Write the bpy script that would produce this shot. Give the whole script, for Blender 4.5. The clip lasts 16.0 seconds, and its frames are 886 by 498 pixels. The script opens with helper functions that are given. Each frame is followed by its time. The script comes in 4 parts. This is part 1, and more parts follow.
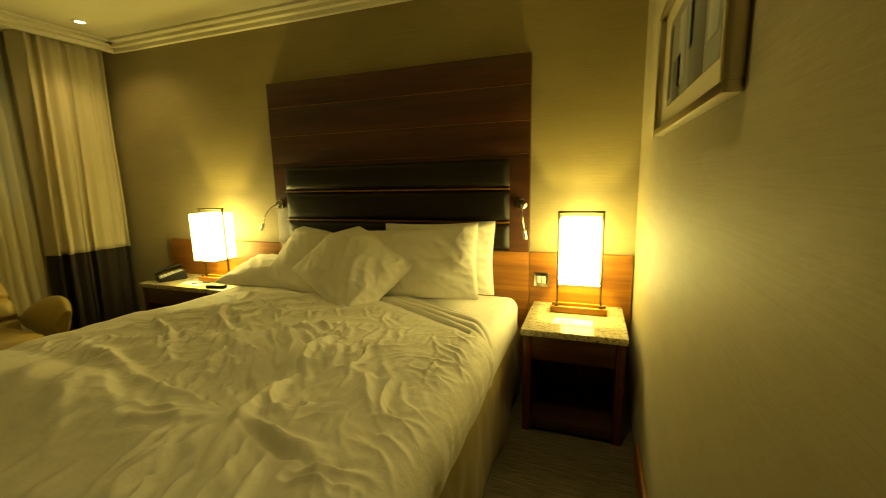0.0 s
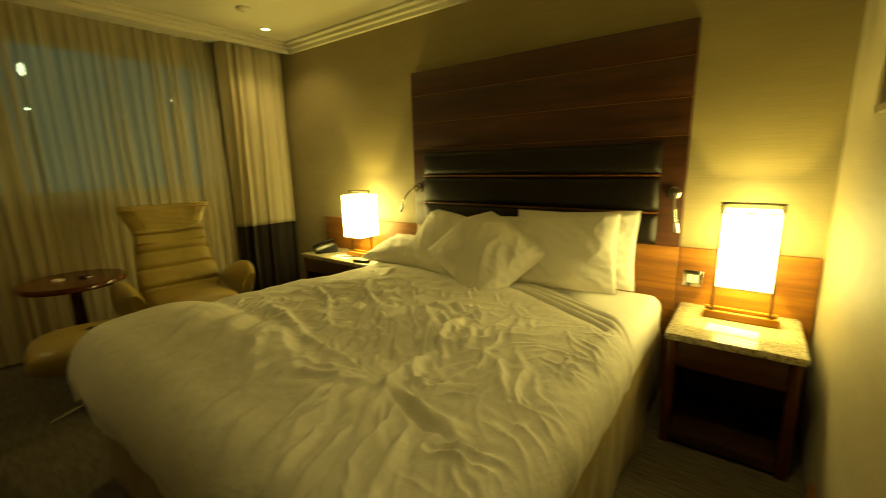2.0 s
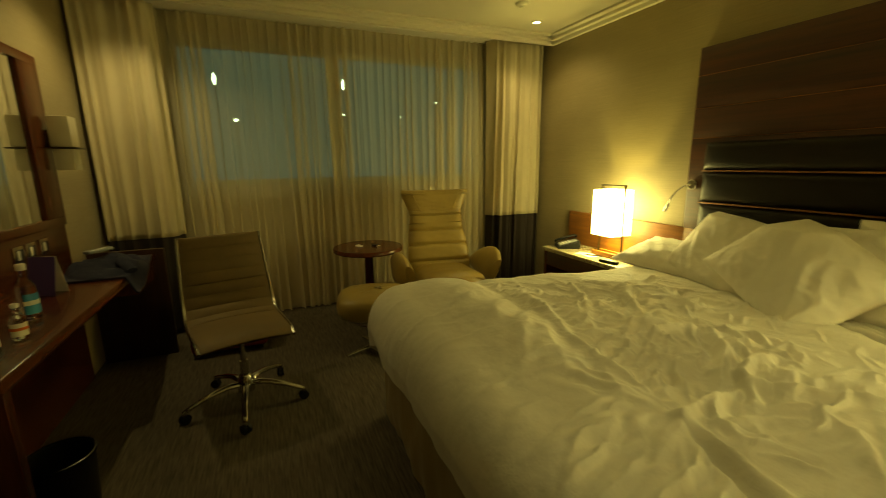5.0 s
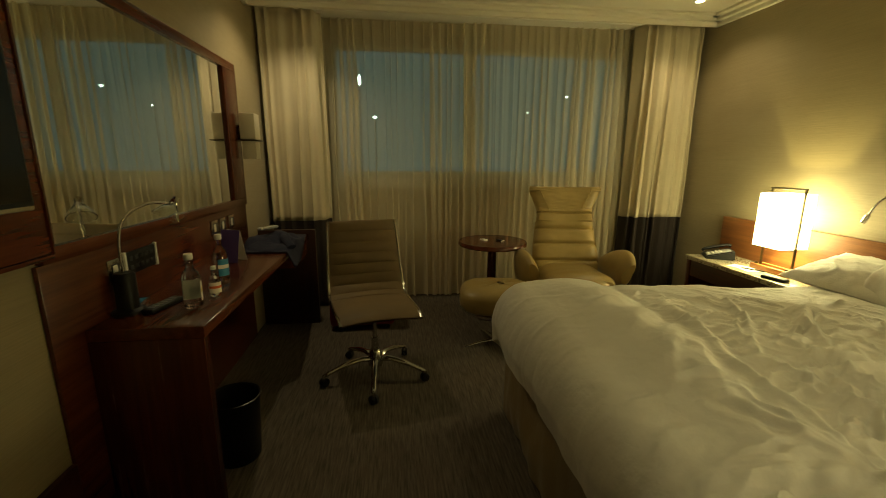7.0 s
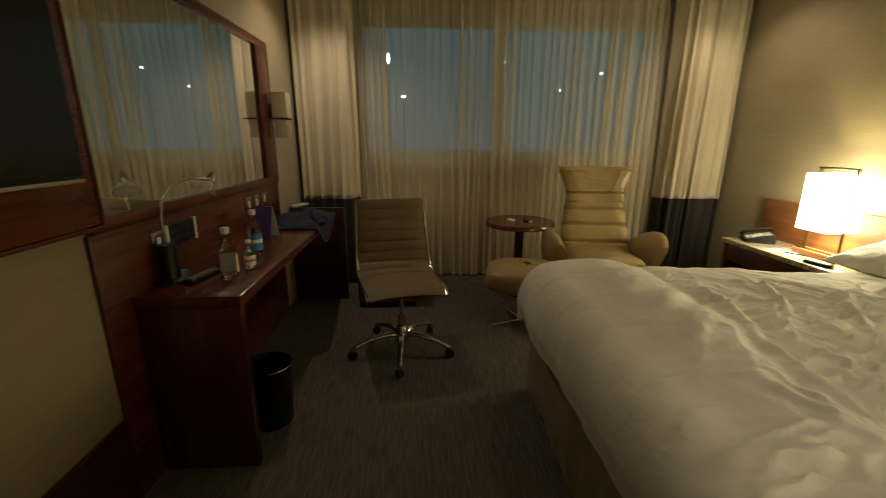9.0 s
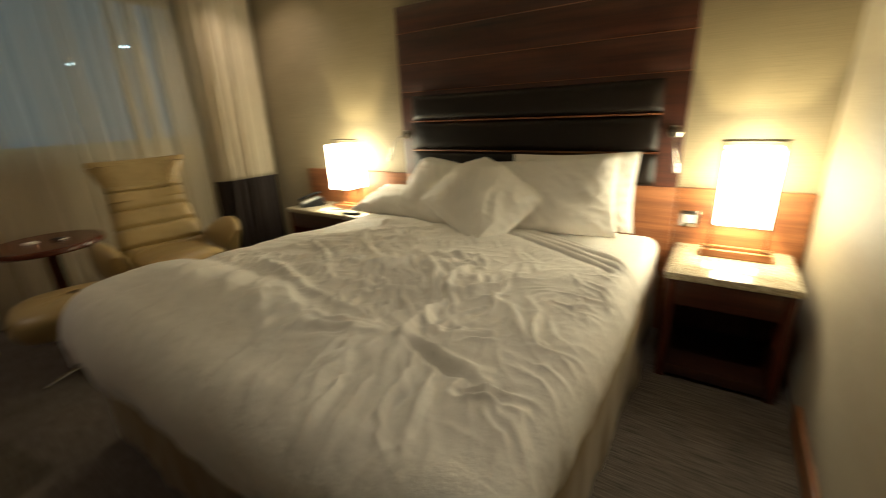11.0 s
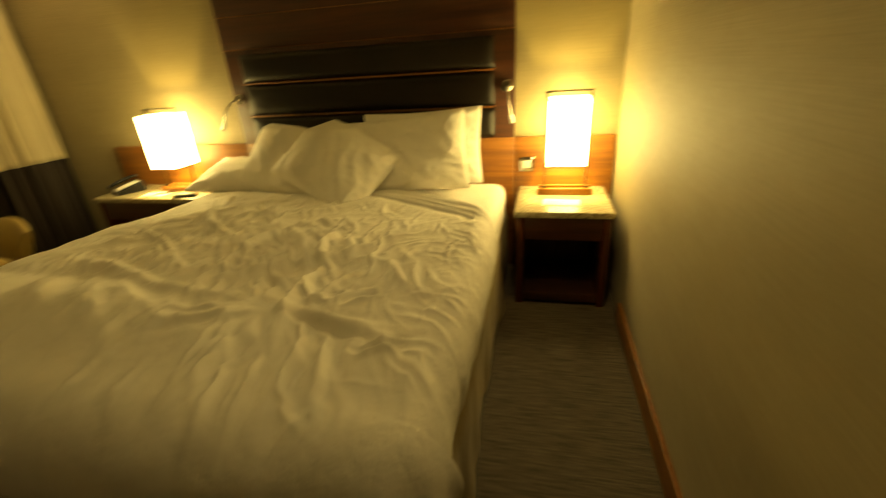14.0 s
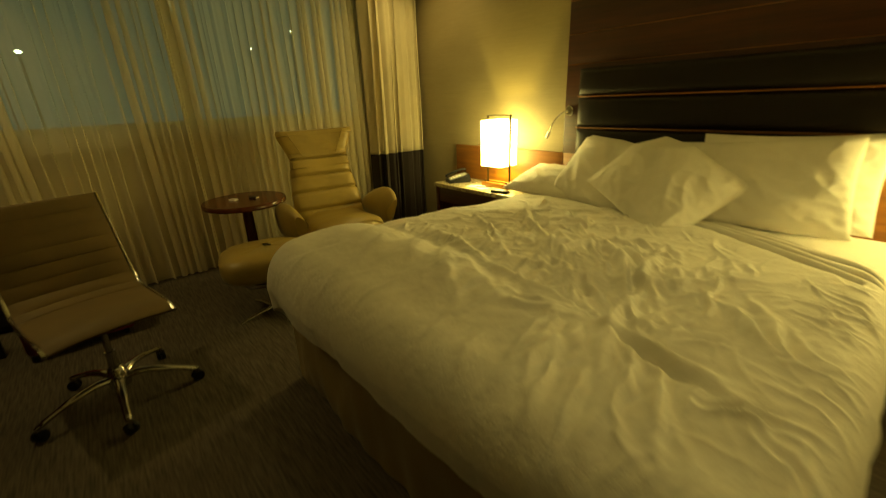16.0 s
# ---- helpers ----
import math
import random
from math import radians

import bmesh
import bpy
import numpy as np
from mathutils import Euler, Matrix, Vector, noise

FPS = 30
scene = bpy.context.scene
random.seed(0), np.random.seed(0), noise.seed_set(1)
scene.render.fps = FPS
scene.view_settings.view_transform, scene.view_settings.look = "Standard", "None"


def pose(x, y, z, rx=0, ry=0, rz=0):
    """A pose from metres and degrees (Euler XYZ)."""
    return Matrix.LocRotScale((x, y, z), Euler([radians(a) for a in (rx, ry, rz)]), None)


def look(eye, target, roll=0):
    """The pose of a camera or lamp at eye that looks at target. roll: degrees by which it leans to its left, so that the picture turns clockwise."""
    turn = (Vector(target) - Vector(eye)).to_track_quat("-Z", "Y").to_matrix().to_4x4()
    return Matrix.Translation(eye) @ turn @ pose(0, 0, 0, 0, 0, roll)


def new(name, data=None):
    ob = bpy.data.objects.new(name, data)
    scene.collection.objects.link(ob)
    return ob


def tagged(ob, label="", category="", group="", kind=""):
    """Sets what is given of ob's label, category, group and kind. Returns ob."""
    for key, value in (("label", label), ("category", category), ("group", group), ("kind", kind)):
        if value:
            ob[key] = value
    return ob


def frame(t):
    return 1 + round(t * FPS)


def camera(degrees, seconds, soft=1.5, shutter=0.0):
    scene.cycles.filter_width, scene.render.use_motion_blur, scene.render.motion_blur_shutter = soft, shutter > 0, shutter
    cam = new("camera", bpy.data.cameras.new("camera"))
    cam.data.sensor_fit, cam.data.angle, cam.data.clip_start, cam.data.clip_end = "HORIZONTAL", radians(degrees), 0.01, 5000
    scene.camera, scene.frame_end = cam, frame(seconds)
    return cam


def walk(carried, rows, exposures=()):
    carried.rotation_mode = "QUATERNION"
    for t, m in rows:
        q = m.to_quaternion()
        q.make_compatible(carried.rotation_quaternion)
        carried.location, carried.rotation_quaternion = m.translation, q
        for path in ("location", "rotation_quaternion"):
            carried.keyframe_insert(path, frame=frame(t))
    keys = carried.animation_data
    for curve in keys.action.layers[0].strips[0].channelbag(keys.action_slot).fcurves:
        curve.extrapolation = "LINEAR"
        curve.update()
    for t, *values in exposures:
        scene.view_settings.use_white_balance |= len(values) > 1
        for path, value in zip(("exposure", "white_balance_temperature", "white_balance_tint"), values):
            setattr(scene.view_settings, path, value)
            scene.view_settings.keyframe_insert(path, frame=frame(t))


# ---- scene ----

# seconds, eye (x, y, z), yaw, pitch, lean to the right
ROWS = [
    (0.0, -0.245, -2.587, 1.339, 19.88, -9.65, 1.31),
    (0.5, -0.258, -2.594, 1.344, 22.97, -10.24, 1.41),
    (1.0, -0.266, -2.602, 1.354, 26.41, -10.89, 1.53),
    (1.5, -0.270, -2.607, 1.360, 30.97, -11.20, 1.53),
    (2.0, -0.303, -2.609, 1.362, 36.96, -11.69, 1.40),
    (2.5, -0.325, -2.623, 1.359, 44.51, -12.15, 1.24),
    (3.0, -0.321, -2.649, 1.351, 52.84, -12.22, 1.06),
    (3.2, -0.319, -2.658, 1.348, 54.63, -12.37, 0.66),
    (5.3, -0.548, -2.715, 1.336, 69.54, -11.45, 0.55),
    (5.5, -0.553, -2.718, 1.334, 71.55, -11.34, 0.35),
    (6.0, -0.561, -2.744, 1.327, 77.73, -11.85, 0.20),
    (6.5, -0.558, -2.771, 1.326, 81.14, -11.78, 0.04),
    (7.0, -0.562, -2.784, 1.323, 83.03, -12.14, -0.31),
    (7.5, -0.564, -2.794, 1.319, 85.14, -13.15, -0.63),
    (8.0, -0.562, -2.823, 1.307, 88.07, -13.93, -0.45),
    (8.2, -0.564, -2.828, 1.307, 89.19, -14.35, -0.67),
    (10.3, -0.447, -2.661, 1.313, 60.03, -17.34, 1.51),
    (10.5, -0.426, -2.652, 1.320, 51.74, -18.07, 1.57),
    (11.0, -0.411, -2.634, 1.333, 34.34, -18.40, 2.66),
    (11.5, -0.376, -2.640, 1.320, 19.79, -18.59, 3.65),
    (12.0, -0.381, -2.655, 1.294, 3.66, -18.30, 3.66),
    (12.5, -0.379, -2.676, 1.289, -5.07, -17.58, 3.10),
    (13.0, -0.397, -2.675, 1.293, -4.26, -16.81, 2.54),
    (13.5, -0.437, -2.672, 1.306, 3.32, -18.53, 3.30),
    (14.0, -0.448, -2.680, 1.311, 13.90, -23.98, 3.76),
    (14.5, -0.433, -2.733, 1.315, 26.62, -25.29, 3.70),
    (15.0, -0.492, -2.788, 1.302, 38.08, -23.86, 2.86),
    (15.5, -0.529, -2.815, 1.292, 48.07, -22.51, 3.51),
    (16.0, -0.681, -2.770, 1.300, 50.18, -20.06, 2.50),
]


def aim(x, y, z, yaw, pitch, lean):
    a, b = radians(yaw), radians(pitch)
    way = Vector((-math.sin(a) * math.cos(b), math.cos(a) * math.cos(b), math.sin(b)))
    return look((x, y, z), Vector((x, y, z)) + way, -lean)


cam = camera(94.0, 16.0, soft=0.75, shutter=0.8)
walk(cam, [(r[0], aim(*r[1:])) for r in ROWS],
     exposures=[(0.0, -0.30, 27000, -34), (2.4, -0.22, 22500, -35), (3.0, -0.18, 23500, -40), (5.5, -0.1, 13500, -36), (6.3, -0.08, 9200, -33), (7.0, -0.05, 8000, -24), (8.2, 0.03, 6800, -12), (10.3, 0.15, 5700, 0), (11.0, 0.12, 5700, 0), (11.5, 0.05, 7000, -11),
                (12.0, 0.05, 9800, -20), (12.5, 0.05, 11800, -15), (13.0, 0.05, 13500, -9), (13.5, -0.06, 17000, -9), (14.3, -0.15, 20000, -22), (15.0, -0.12, 23500, -30), (15.5, -0.08, 21000, -38), (16.0, -0.12, 21500, -32)])

# ---- world and lamps ----
world = bpy.data.worlds.new("night_sky")
scene.world = world
world.use_nodes = True
world.node_tree.nodes["Background"].inputs[0].default_value = (0.10, 0.20, 0.26, 1)
world.node_tree.nodes["Background"].inputs[1].default_value = 0.25


def bulb(name, place, watts, colour, radius=0.04, kind="POINT", spot=100):
    lamp = bpy.data.lights.new(name, kind)
    lamp.energy, lamp.color = watts, colour
    lamp.shadow_soft_size = radius
    if kind == "SPOT":
        lamp.spot_size, lamp.spot_blend = radians(spot), 0.8
    ob = new(name, lamp)
    ob.location = place
    return ob


WARM = (1.0, 0.76, 0.37)
SHADE_GLOW = 27.0
bulb("bedside_bulb", (-0.297, -0.19, 0.905), 29.0, WARM, 0.018)
bulb("bedside_bulb", (-3.01, -0.19, 0.91), 29.0, WARM, 0.018)
bulb("downlight_bulb", (-3.76, -0.44, 2.47), 17.0, (1.0, 0.72, 0.52), 0.03, "SPOT", 136)
bulb("downlight_bulb", (-3.74, -3.43, 2.47), 26.0, (1.0, 0.74, 0.56), 0.03, "SPOT", 132)
# the third, unseen, is added to lift the light on bed and carpet
bulb("downlight_bulb", (-0.42, -1.55, 2.47), 19.0, (1.0, 0.80, 0.60), 0.035, "SPOT", 110)


# ---- materials ----
def material(name, colour, rough=0.5, metal=0.0, **more):
    m = bpy.data.materials.new(name)
    m.use_nodes = True
    b = m.node_tree.nodes["Principled BSDF"]
    b.inputs["Base Color"].default_value = (*colour, 1)
    b.inputs["Roughness"].default_value = rough
    b.inputs["Metallic"].default_value = metal
    for key, value in more.items():
        b.inputs[key.replace("_", " ")].default_value = value
    return m


def node(m, kind, **values):
    n = m.node_tree.nodes.new(kind)
    for key, value in values.items():
        n.inputs[key.replace("_", " ")].default_value = value
    return n


def link(m, a, out, b, into):
    m.node_tree.links.new(a.outputs[out], b.inputs[into])


def coords(m, scale, turn=(0, 0, 0)):
    c = node(m, "ShaderNodeTexCoord")
    p = node(m, "ShaderNodeMapping", Scale=scale)
    p.inputs["Rotation"].default_value = [radians(a) for a in turn]
    link(m, c, "Object", p, "Vector")
    return p


def noise_of(m, place, scale, detail=4.0, rough=0.6):
    n = node(m, "ShaderNodeTexNoise", Scale=scale, Detail=detail, Roughness=rough)
    link(m, place, "Vector", n, "Vector")
    return n


def ramp(m, source, stops, out="Fac"):
    r = node(m, "ShaderNodeValToRGB")
    e = r.color_ramp.elements
    while len(e) < len(stops):
        e.new(0.5)
    for k, (at, c) in enumerate(stops):
        e[k].position, e[k].color = at, (*c, 1)
    link(m, source, out, r, "Fac")
    return r


def mix(m, a, b, factor, mode="MULTIPLY"):
    x = m.node_tree.nodes.new("ShaderNodeMixRGB")
    x.blend_type = mode
    x.inputs[0].default_value = factor
    link(m, a, "Color", x, 1)
    link(m, b, "Color", x, 2)
    return x


def bump(m, source, strength, distance, out="Fac"):
    n = node(m, "ShaderNodeBump", Strength=strength, Distance=distance)
    link(m, source, out, n, "Height")
    link(m, n, "Normal", m.node_tree.nodes["Principled BSDF"], "Normal")
    return n


def base(m, source, out="Color"):
    link(m, source, out, m.node_tree.nodes["Principled BSDF"], "Base Color")


def roughness(m, source, low, high):
    r = node(m, "ShaderNodeMapRange", To_Min=low, To_Max=high)
    link(m, source, "Fac", r, "Value")
    link(m, r, "Result", m.node_tree.nodes["Principled BSDF"], "Roughness")


def grasscloth(name, along):
    """Silky wall covering with level strands; along: the axis that the strands run along."""
    m = material(name, (0.5, 0.4, 0.25), 0.55)
    m.node_tree.nodes["Principled BSDF"].inputs["Sheen Weight"].default_value = 0.15
    strands = (2.5, 60, 260) if along == "x" else (60, 2.5, 260)
    wide = (14, 60, 90) if along == "x" else (60, 14, 90)
    fine = noise_of(m, coords(m, strands), 1.0, 5, 0.65)
    fibre = noise_of(m, coords(m, wide), 1.0, 6, 0.75)
    broad = noise_of(m, coords(m, (1.2, 1.2, 3.0)), 1.6, 3)
    slub = noise_of(m, coords(m, (14, 14, 34)), 1.0, 5, 0.7)
    c = ramp(m, fine, [(0.25, (0.27, 0.216, 0.127)), (0.5, (0.31, 0.25, 0.15)), (0.75, (0.345, 0.28, 0.173))])
    d = ramp(m, broad, [(0.3, (0.86, 0.85, 0.82)), (0.7, (1, 1, 1))])
    e = ramp(m, fibre, [(0.35, (0.94, 0.935, 0.92)), (0.6, (1, 1, 1))])
    base(m, mix(m, mix(m, c, d, 1.0), e, 1.0))
    roughness(m, slub, 0.50, 0.72)
    b = bump(m, fibre, 0.11, 0.003)
    f = node(m, "ShaderNodeBump", Strength=0.16, Distance=0.008)
    link(m, slub, "Fac", f, "Height")
    link(m, f, "Normal", b, "Normal")
    return m


def timber(name, dark, light, along="x", rough=(0.36, 0.52)):
    m = material(name, light, 0.35)
    s = {"x": (1.6, 34, 34), "y": (34, 1.6, 34), "z": (34, 34, 1.6)}[along]
    grain = noise_of(m, coords(m, s), 1.0, 8, 0.68)
    w = {"x": (0.9, 7, 7), "y": (7, 0.9, 7), "z": (7, 7, 0.9)}[along]
    bands = noise_of(m, coords(m, w), 1.3, 3, 0.5)
    c = ramp(m, grain, [(0.3, dark), (0.7, light)])
    d = ramp(m, bands, [(0.3, (0.72, 0.68, 0.66)), (0.7, (1.08, 1.05, 1.0))])
    base(m, mix(m, c, d, 1.0))
    roughness(m, grain, *rough)
    bump(m, grain, 0.08, 0.002)
    m.node_tree.nodes["Principled BSDF"].inputs["Coat Weight"].default_value = 0.04
    return m


def cloth(name, colour, weave=900.0, rough=0.85, crease=0.0, sheen=0.12):
    m = material(name, colour, rough)
    m.node_tree.nodes["Principled BSDF"].inputs["Sheen Weight"].default_value = sheen
    p = coords(m, (1, 1, 1))
    fine, broad = noise_of(m, p, weave, 2), noise_of(m, p, 5.0, 4)
    r = ramp(m, broad, [(0.3, [v * 0.92 for v in colour]), (0.7, colour)])
    base(m, r)
    if crease:
        soft = noise_of(m, p, 26.0, 5, 0.6)
        b = bump(m, soft, crease, 0.012)
        f = node(m, "ShaderNodeBump", Strength=0.15, Distance=0.001)
        link(m, fine, "Fac", f, "Height")
        link(m, f, "Normal", b, "Normal")
    else:
        bump(m, fine, 0.25, 0.001)
    return m


def hide(name, colour, rough=(0.34, 0.5), coat=0.0):
    m = material(name, colour, 0.42)
    p = coords(m, (1, 1, 1))
    v = node(m, "ShaderNodeTexVoronoi", Scale=260.0)
    link(m, p, "Vector", v, "Vector")
    broad = noise_of(m, p, 7.0, 4)
    r = ramp(m, broad, [(0.3, [c * 0.78 for c in colour]), (0.72, colour)])
    base(m, r)
    roughness(m, broad, *rough)
    bump(m, v, 0.12, 0.001, "Distance")
    return m


def carpet_material():
    m = material("ribbed_carpet", (0.2, 0.16, 0.12), 0.95)
    ribs = noise_of(m, coords(m, (8, 105, 1)), 1.0, 3, 0.6)
    loops = noise_of(m, coords(m, (1, 1, 1)), 420.0, 2)
    wear = noise_of(m, coords(m, (1, 1, 1)), 1.7, 4)
    c = ramp(m, ribs, [(0.33, (0.072, 0.058, 0.047)), (0.5, (0.128, 0.104, 0.084)), (0.68, (0.18, 0.148, 0.118))])
    d = ramp(m, loops, [(0.3, (0.7, 0.7, 0.7)), (0.7, (1, 1, 1))])
    e = ramp(m, wear, [(0.3, (0.82, 0.8, 0.8)), (0.7, (1, 1, 1))])
    base(m, mix(m, mix(m, c, d, 1.0), e, 1.0))
    b = bump(m, ribs, 0.5, 0.005)
    f = node(m, "ShaderNodeBump", Strength=0.4, Distance=0.002)
    link(m, loops, "Fac", f, "Height")
    link(m, f, "Normal", b, "Normal")
    return m


def granite_material():
    m = material("speckled_granite", (0.45, 0.4, 0.3), 0.18)
    p = coords(m, (1, 1, 1))
    q = coords(m, (1, 2.6, 1), (0, 0, 25))
    a, b = noise_of(m, q, 55.0, 6, 0.75), noise_of(m, p, 160.0, 3)
    c = ramp(m, a, [(0.36, (0.10, 0.08, 0.06)), (0.46, (0.42, 0.36, 0.25)), (0.58, (0.66, 0.60, 0.46)), (0.72, (0.30, 0.24, 0.15))])
    d = ramp(m, b, [(0.35, (0.6, 0.57, 0.5)), (0.6, (1, 1, 1))])
    base(m, mix(m, c, d, 0.8))
    return m


def plaster(name, colour):
    m = material(name, colour, 0.75)
    p = coords(m, (1, 1, 1))
    n = noise_of(m, p, 2.2, 4)
    base(m, ramp(m, n, [(0.3, [v * 0.95 for v in colour]), (0.7, colour)]))
    bump(m, noise_of(m, p, 240.0, 2), 0.05, 0.001)
    return m


def glow(name, colour, strength):
    m = bpy.data.materials.new(name)
    m.use_nodes = True
    t = m.node_tree
    t.nodes.clear()
    o, e = t.nodes.new("ShaderNodeOutputMaterial"), t.nodes.new("ShaderNodeEmission")
    e.inputs[0].default_value, e.inputs[1].default_value = (*colour, 1), strength
    t.links.new(e.outputs[0], o.inputs[0])
    return m


def sheer_material():
    m = bpy.data.materials.new("sheer_voile")
    m.use_nodes = True
    t = m.node_tree
    t.nodes.clear()
    o = t.nodes.new("ShaderNodeOutputMaterial")
    clear, thin, dull = (t.nodes.new("ShaderNodeBsdf" + k) for k in ("Transparent", "Translucent", "Diffuse"))
    thin.inputs[0].default_value = (0.82, 0.76, 0.61, 1)
    dull.inputs[0].default_value = (0.84, 0.77, 0.61, 1)
    c = t.nodes.new("ShaderNodeTexCoord")
    n = t.nodes.new("ShaderNodeTexNoise")
    n.inputs["Scale"].default_value, n.inputs["Detail"].default_value = 700.0, 1.0
    t.links.new(c.outputs["Object"], n.inputs["Vector"])
    r = t.nodes.new("ShaderNodeMapRange")
    r.inputs["To Min"].default_value, r.inputs["To Max"].default_value = 0.42, 0.63
    t.links.new(n.outputs["Fac"], r.inputs["Value"])
    a, b = t.nodes.new("ShaderNodeMixShader"), t.nodes.new("ShaderNodeMixShader")
    a.inputs[0].default_value = 0.6
    t.links.new(thin.outputs[0], a.inputs[1])
    t.links.new(dull.outputs[0], a.inputs[2])
    t.links.new(r.outputs[0], b.inputs[0])
    t.links.new(clear.outputs[0], b.inputs[1])
    t.links.new(a.outputs[0], b.inputs[2])
    t.links.new(b.outputs[0], o.inputs[0])
    return m


WALL_X = grasscloth("grasscloth_headboard_wall", "x")
WALL_Y = grasscloth("grasscloth_side_wall", "y")
CEILING = plaster("ceiling_paint", (0.74, 0.70, 0.60))
MAHOGANY_X = timber("mahogany_along_x", (0.026, 0.0075, 0.0042), (0.082, 0.022, 0.0098), "x")
DESKTOP = timber("polished_mahogany", (0.066, 0.0155, 0.0078), (0.142, 0.036, 0.016), "x", (0.16, 0.28))
MAHOGANY_Y = timber("mahogany_along_y", (0.052, 0.012, 0.006), (0.115, 0.028, 0.012), "y", (0.2, 0.32))
MAHOGANY_Z = timber("mahogany_upright", (0.052, 0.012, 0.006), (0.115, 0.028, 0.012), "z", (0.2, 0.32))
CHERRY = timber("cherry_wainscot", (0.16, 0.055, 0.02), (0.33, 0.135, 0.05), "x")
CHERRY_LAMP = timber("cherry_lamp_foot", (0.22, 0.075, 0.025), (0.42, 0.17, 0.06), "x")
# real dark wood at the door; under the desk it paints in shade
DARKWOOD_AND_SHADE = timber("dark_wood_and_shade", (0.022, 0.008, 0.005), (0.06, 0.022, 0.012), "z")
CARPET = carpet_material()
GRANITE = granite_material()
BLACK_HIDE = hide("dark_brown_leather", (0.011, 0.007, 0.005), (0.36, 0.48))
BLACK_HIDE.node_tree.nodes["Principled BSDF"].inputs["Specular IOR Level"].default_value = 0.28
TAN_HIDE = hide("tan_leather", (0.38, 0.275, 0.115), (0.30, 0.46))
CHAIR_HIDE = hide("brown_chair_leather", (0.17, 0.112, 0.052), (0.55, 0.7))
LINEN = cloth("white_cotton", (0.86, 0.83, 0.78), 900.0, 0.8, 0.34)
PILLOW = cloth("white_pillow_cotton", (0.84, 0.81, 0.76), 900.0, 0.8, 0.22)
SATIN = cloth("beige_satin_valance", (0.27, 0.195, 0.09), 800.0, 0.42, 0.2)
CREAM = cloth("cream_curtain_fabric", (0.56, 0.49, 0.36), 700.0, 0.7)
BAND = cloth("dark_brown_curtain_band", (0.022, 0.014, 0.012), 700.0, 0.8, 0.0, 0.0)
SHEER = sheer_material()
CHROME = material("polished_chrome", (0.56, 0.54, 0.51), 0.2, 1.0)
BRONZE = material("dark_bronze", (0.12, 0.095, 0.06), 0.35, 1.0)
BLACK = material("black_plastic", (0.008, 0.008, 0.009), 0.42, 0.0, Specular_IOR_Level=0.3)
PORT = material("dark_port_plastic", (0.03, 0.03, 0.032), 0.5)
GREY = material("grey_plastic", (0.35, 0.36, 0.36), 0.5)
WHITE = material("white_plastic", (0.75, 0.73, 0.68), 0.4)
PAPER = material("white_paper", (0.8, 0.78, 0.72), 0.8)
INK = material("printed_ink", (0.25, 0.25, 0.26), 0.8)
MIRROR = material("mirror_silver", (0.82, 0.84, 0.82), 0.015, 1.0)
SCREEN = material("dark_screen_glass", (0.006, 0.006, 0.007), 0.12)
CLEAR = material("clear_glass", (0.93, 0.96, 0.95), 0.03, 0.0, Transmission_Weight=1.0, IOR=1.45)
PANE = material("window_glass", (0.95, 0.98, 1.0), 0.0, 0.0, Transmission_Weight=1.0, IOR=1.02)
DENIM = cloth("navy_cloth", (0.008, 0.009, 0.032), 500.0, 0.9, 0.4, 0.0)
RED = cloth("dark_red_fabric", (0.24, 0.014, 0.02), 300.0, 0.7, 0.0, 0.0)
BLUE = material("blue_label", (0.03, 0.22, 0.42), 0.5)
ORANGE = material("orange_label", (0.62, 0.12, 0.03), 0.5)
PURPLE = material("purple_card", (0.10, 0.06, 0.26), 0.6)
SHADE = glow("lit_white_shade", (1.0, 0.80, 0.50), SHADE_GLOW)
DOWN = glow("lit_downlight", (1.0, 0.86, 0.66), 30.0)
SCONCE_SHADE = material("unlit_white_shade", (0.62, 0.56, 0.44), 0.7)
DUSK = glow("night_haze", (0.058, 0.112, 0.142), 0.80)
OUTLAMP = glow("street_lamp_light", (0.80, 1.0, 0.98), 7.0)


# ---- mesh helpers ----
def box(bm, x0, x1, y0, y1, z0, z1, bevel=0.0, segments=2):
    r = bmesh.ops.create_cube(bm, size=1, matrix=Matrix.Translation(((x0 + x1) / 2, (y0 + y1) / 2, (z0 + z1) / 2))
                              @ Matrix.Diagonal((abs(x1 - x0), abs(y1 - y0), abs(z1 - z0), 1)))
    if bevel:
        edges = list({e for v in r["verts"] for e in v.link_edges})
        bmesh.ops.bevel(bm, geom=edges, offset=bevel, segments=segments, affect="EDGES", profile=0.5)
    return bm


def solid(*args, **more):
    return box(bmesh.new(), *args, **more)


def lathe(bm, profile, place=(0, 0, 0), steps=32):
    """A turned shape from (radius, height) pairs round a vertical axis."""
    rings = []
    for r, z in profile:
        rings.append([bm.verts.new((place[0] + r * math.cos(math.tau * k / steps), place[1] + r * math.sin(math.tau * k / steps), place[2] + z)) for k in range(steps)]
                     if r > 1e-5 else [bm.verts.new((place[0], place[1], place[2] + z))])
    for a, b in zip(rings, rings[1:]):
        for k in range(steps):
            j = (k + 1) % steps
            if len(a) == 1 and len(b) > 1:
                bm.faces.new((a[0], b[j], b[k]))
            elif len(b) == 1 and len(a) > 1:
                bm.faces.new((a[k], a[j], b[0]))
            elif len(a) > 1:
                bm.faces.new((a[k], a[j], b[j], b[k]))
    bmesh.ops.recalc_face_normals(bm, faces=bm.faces)
    return bm


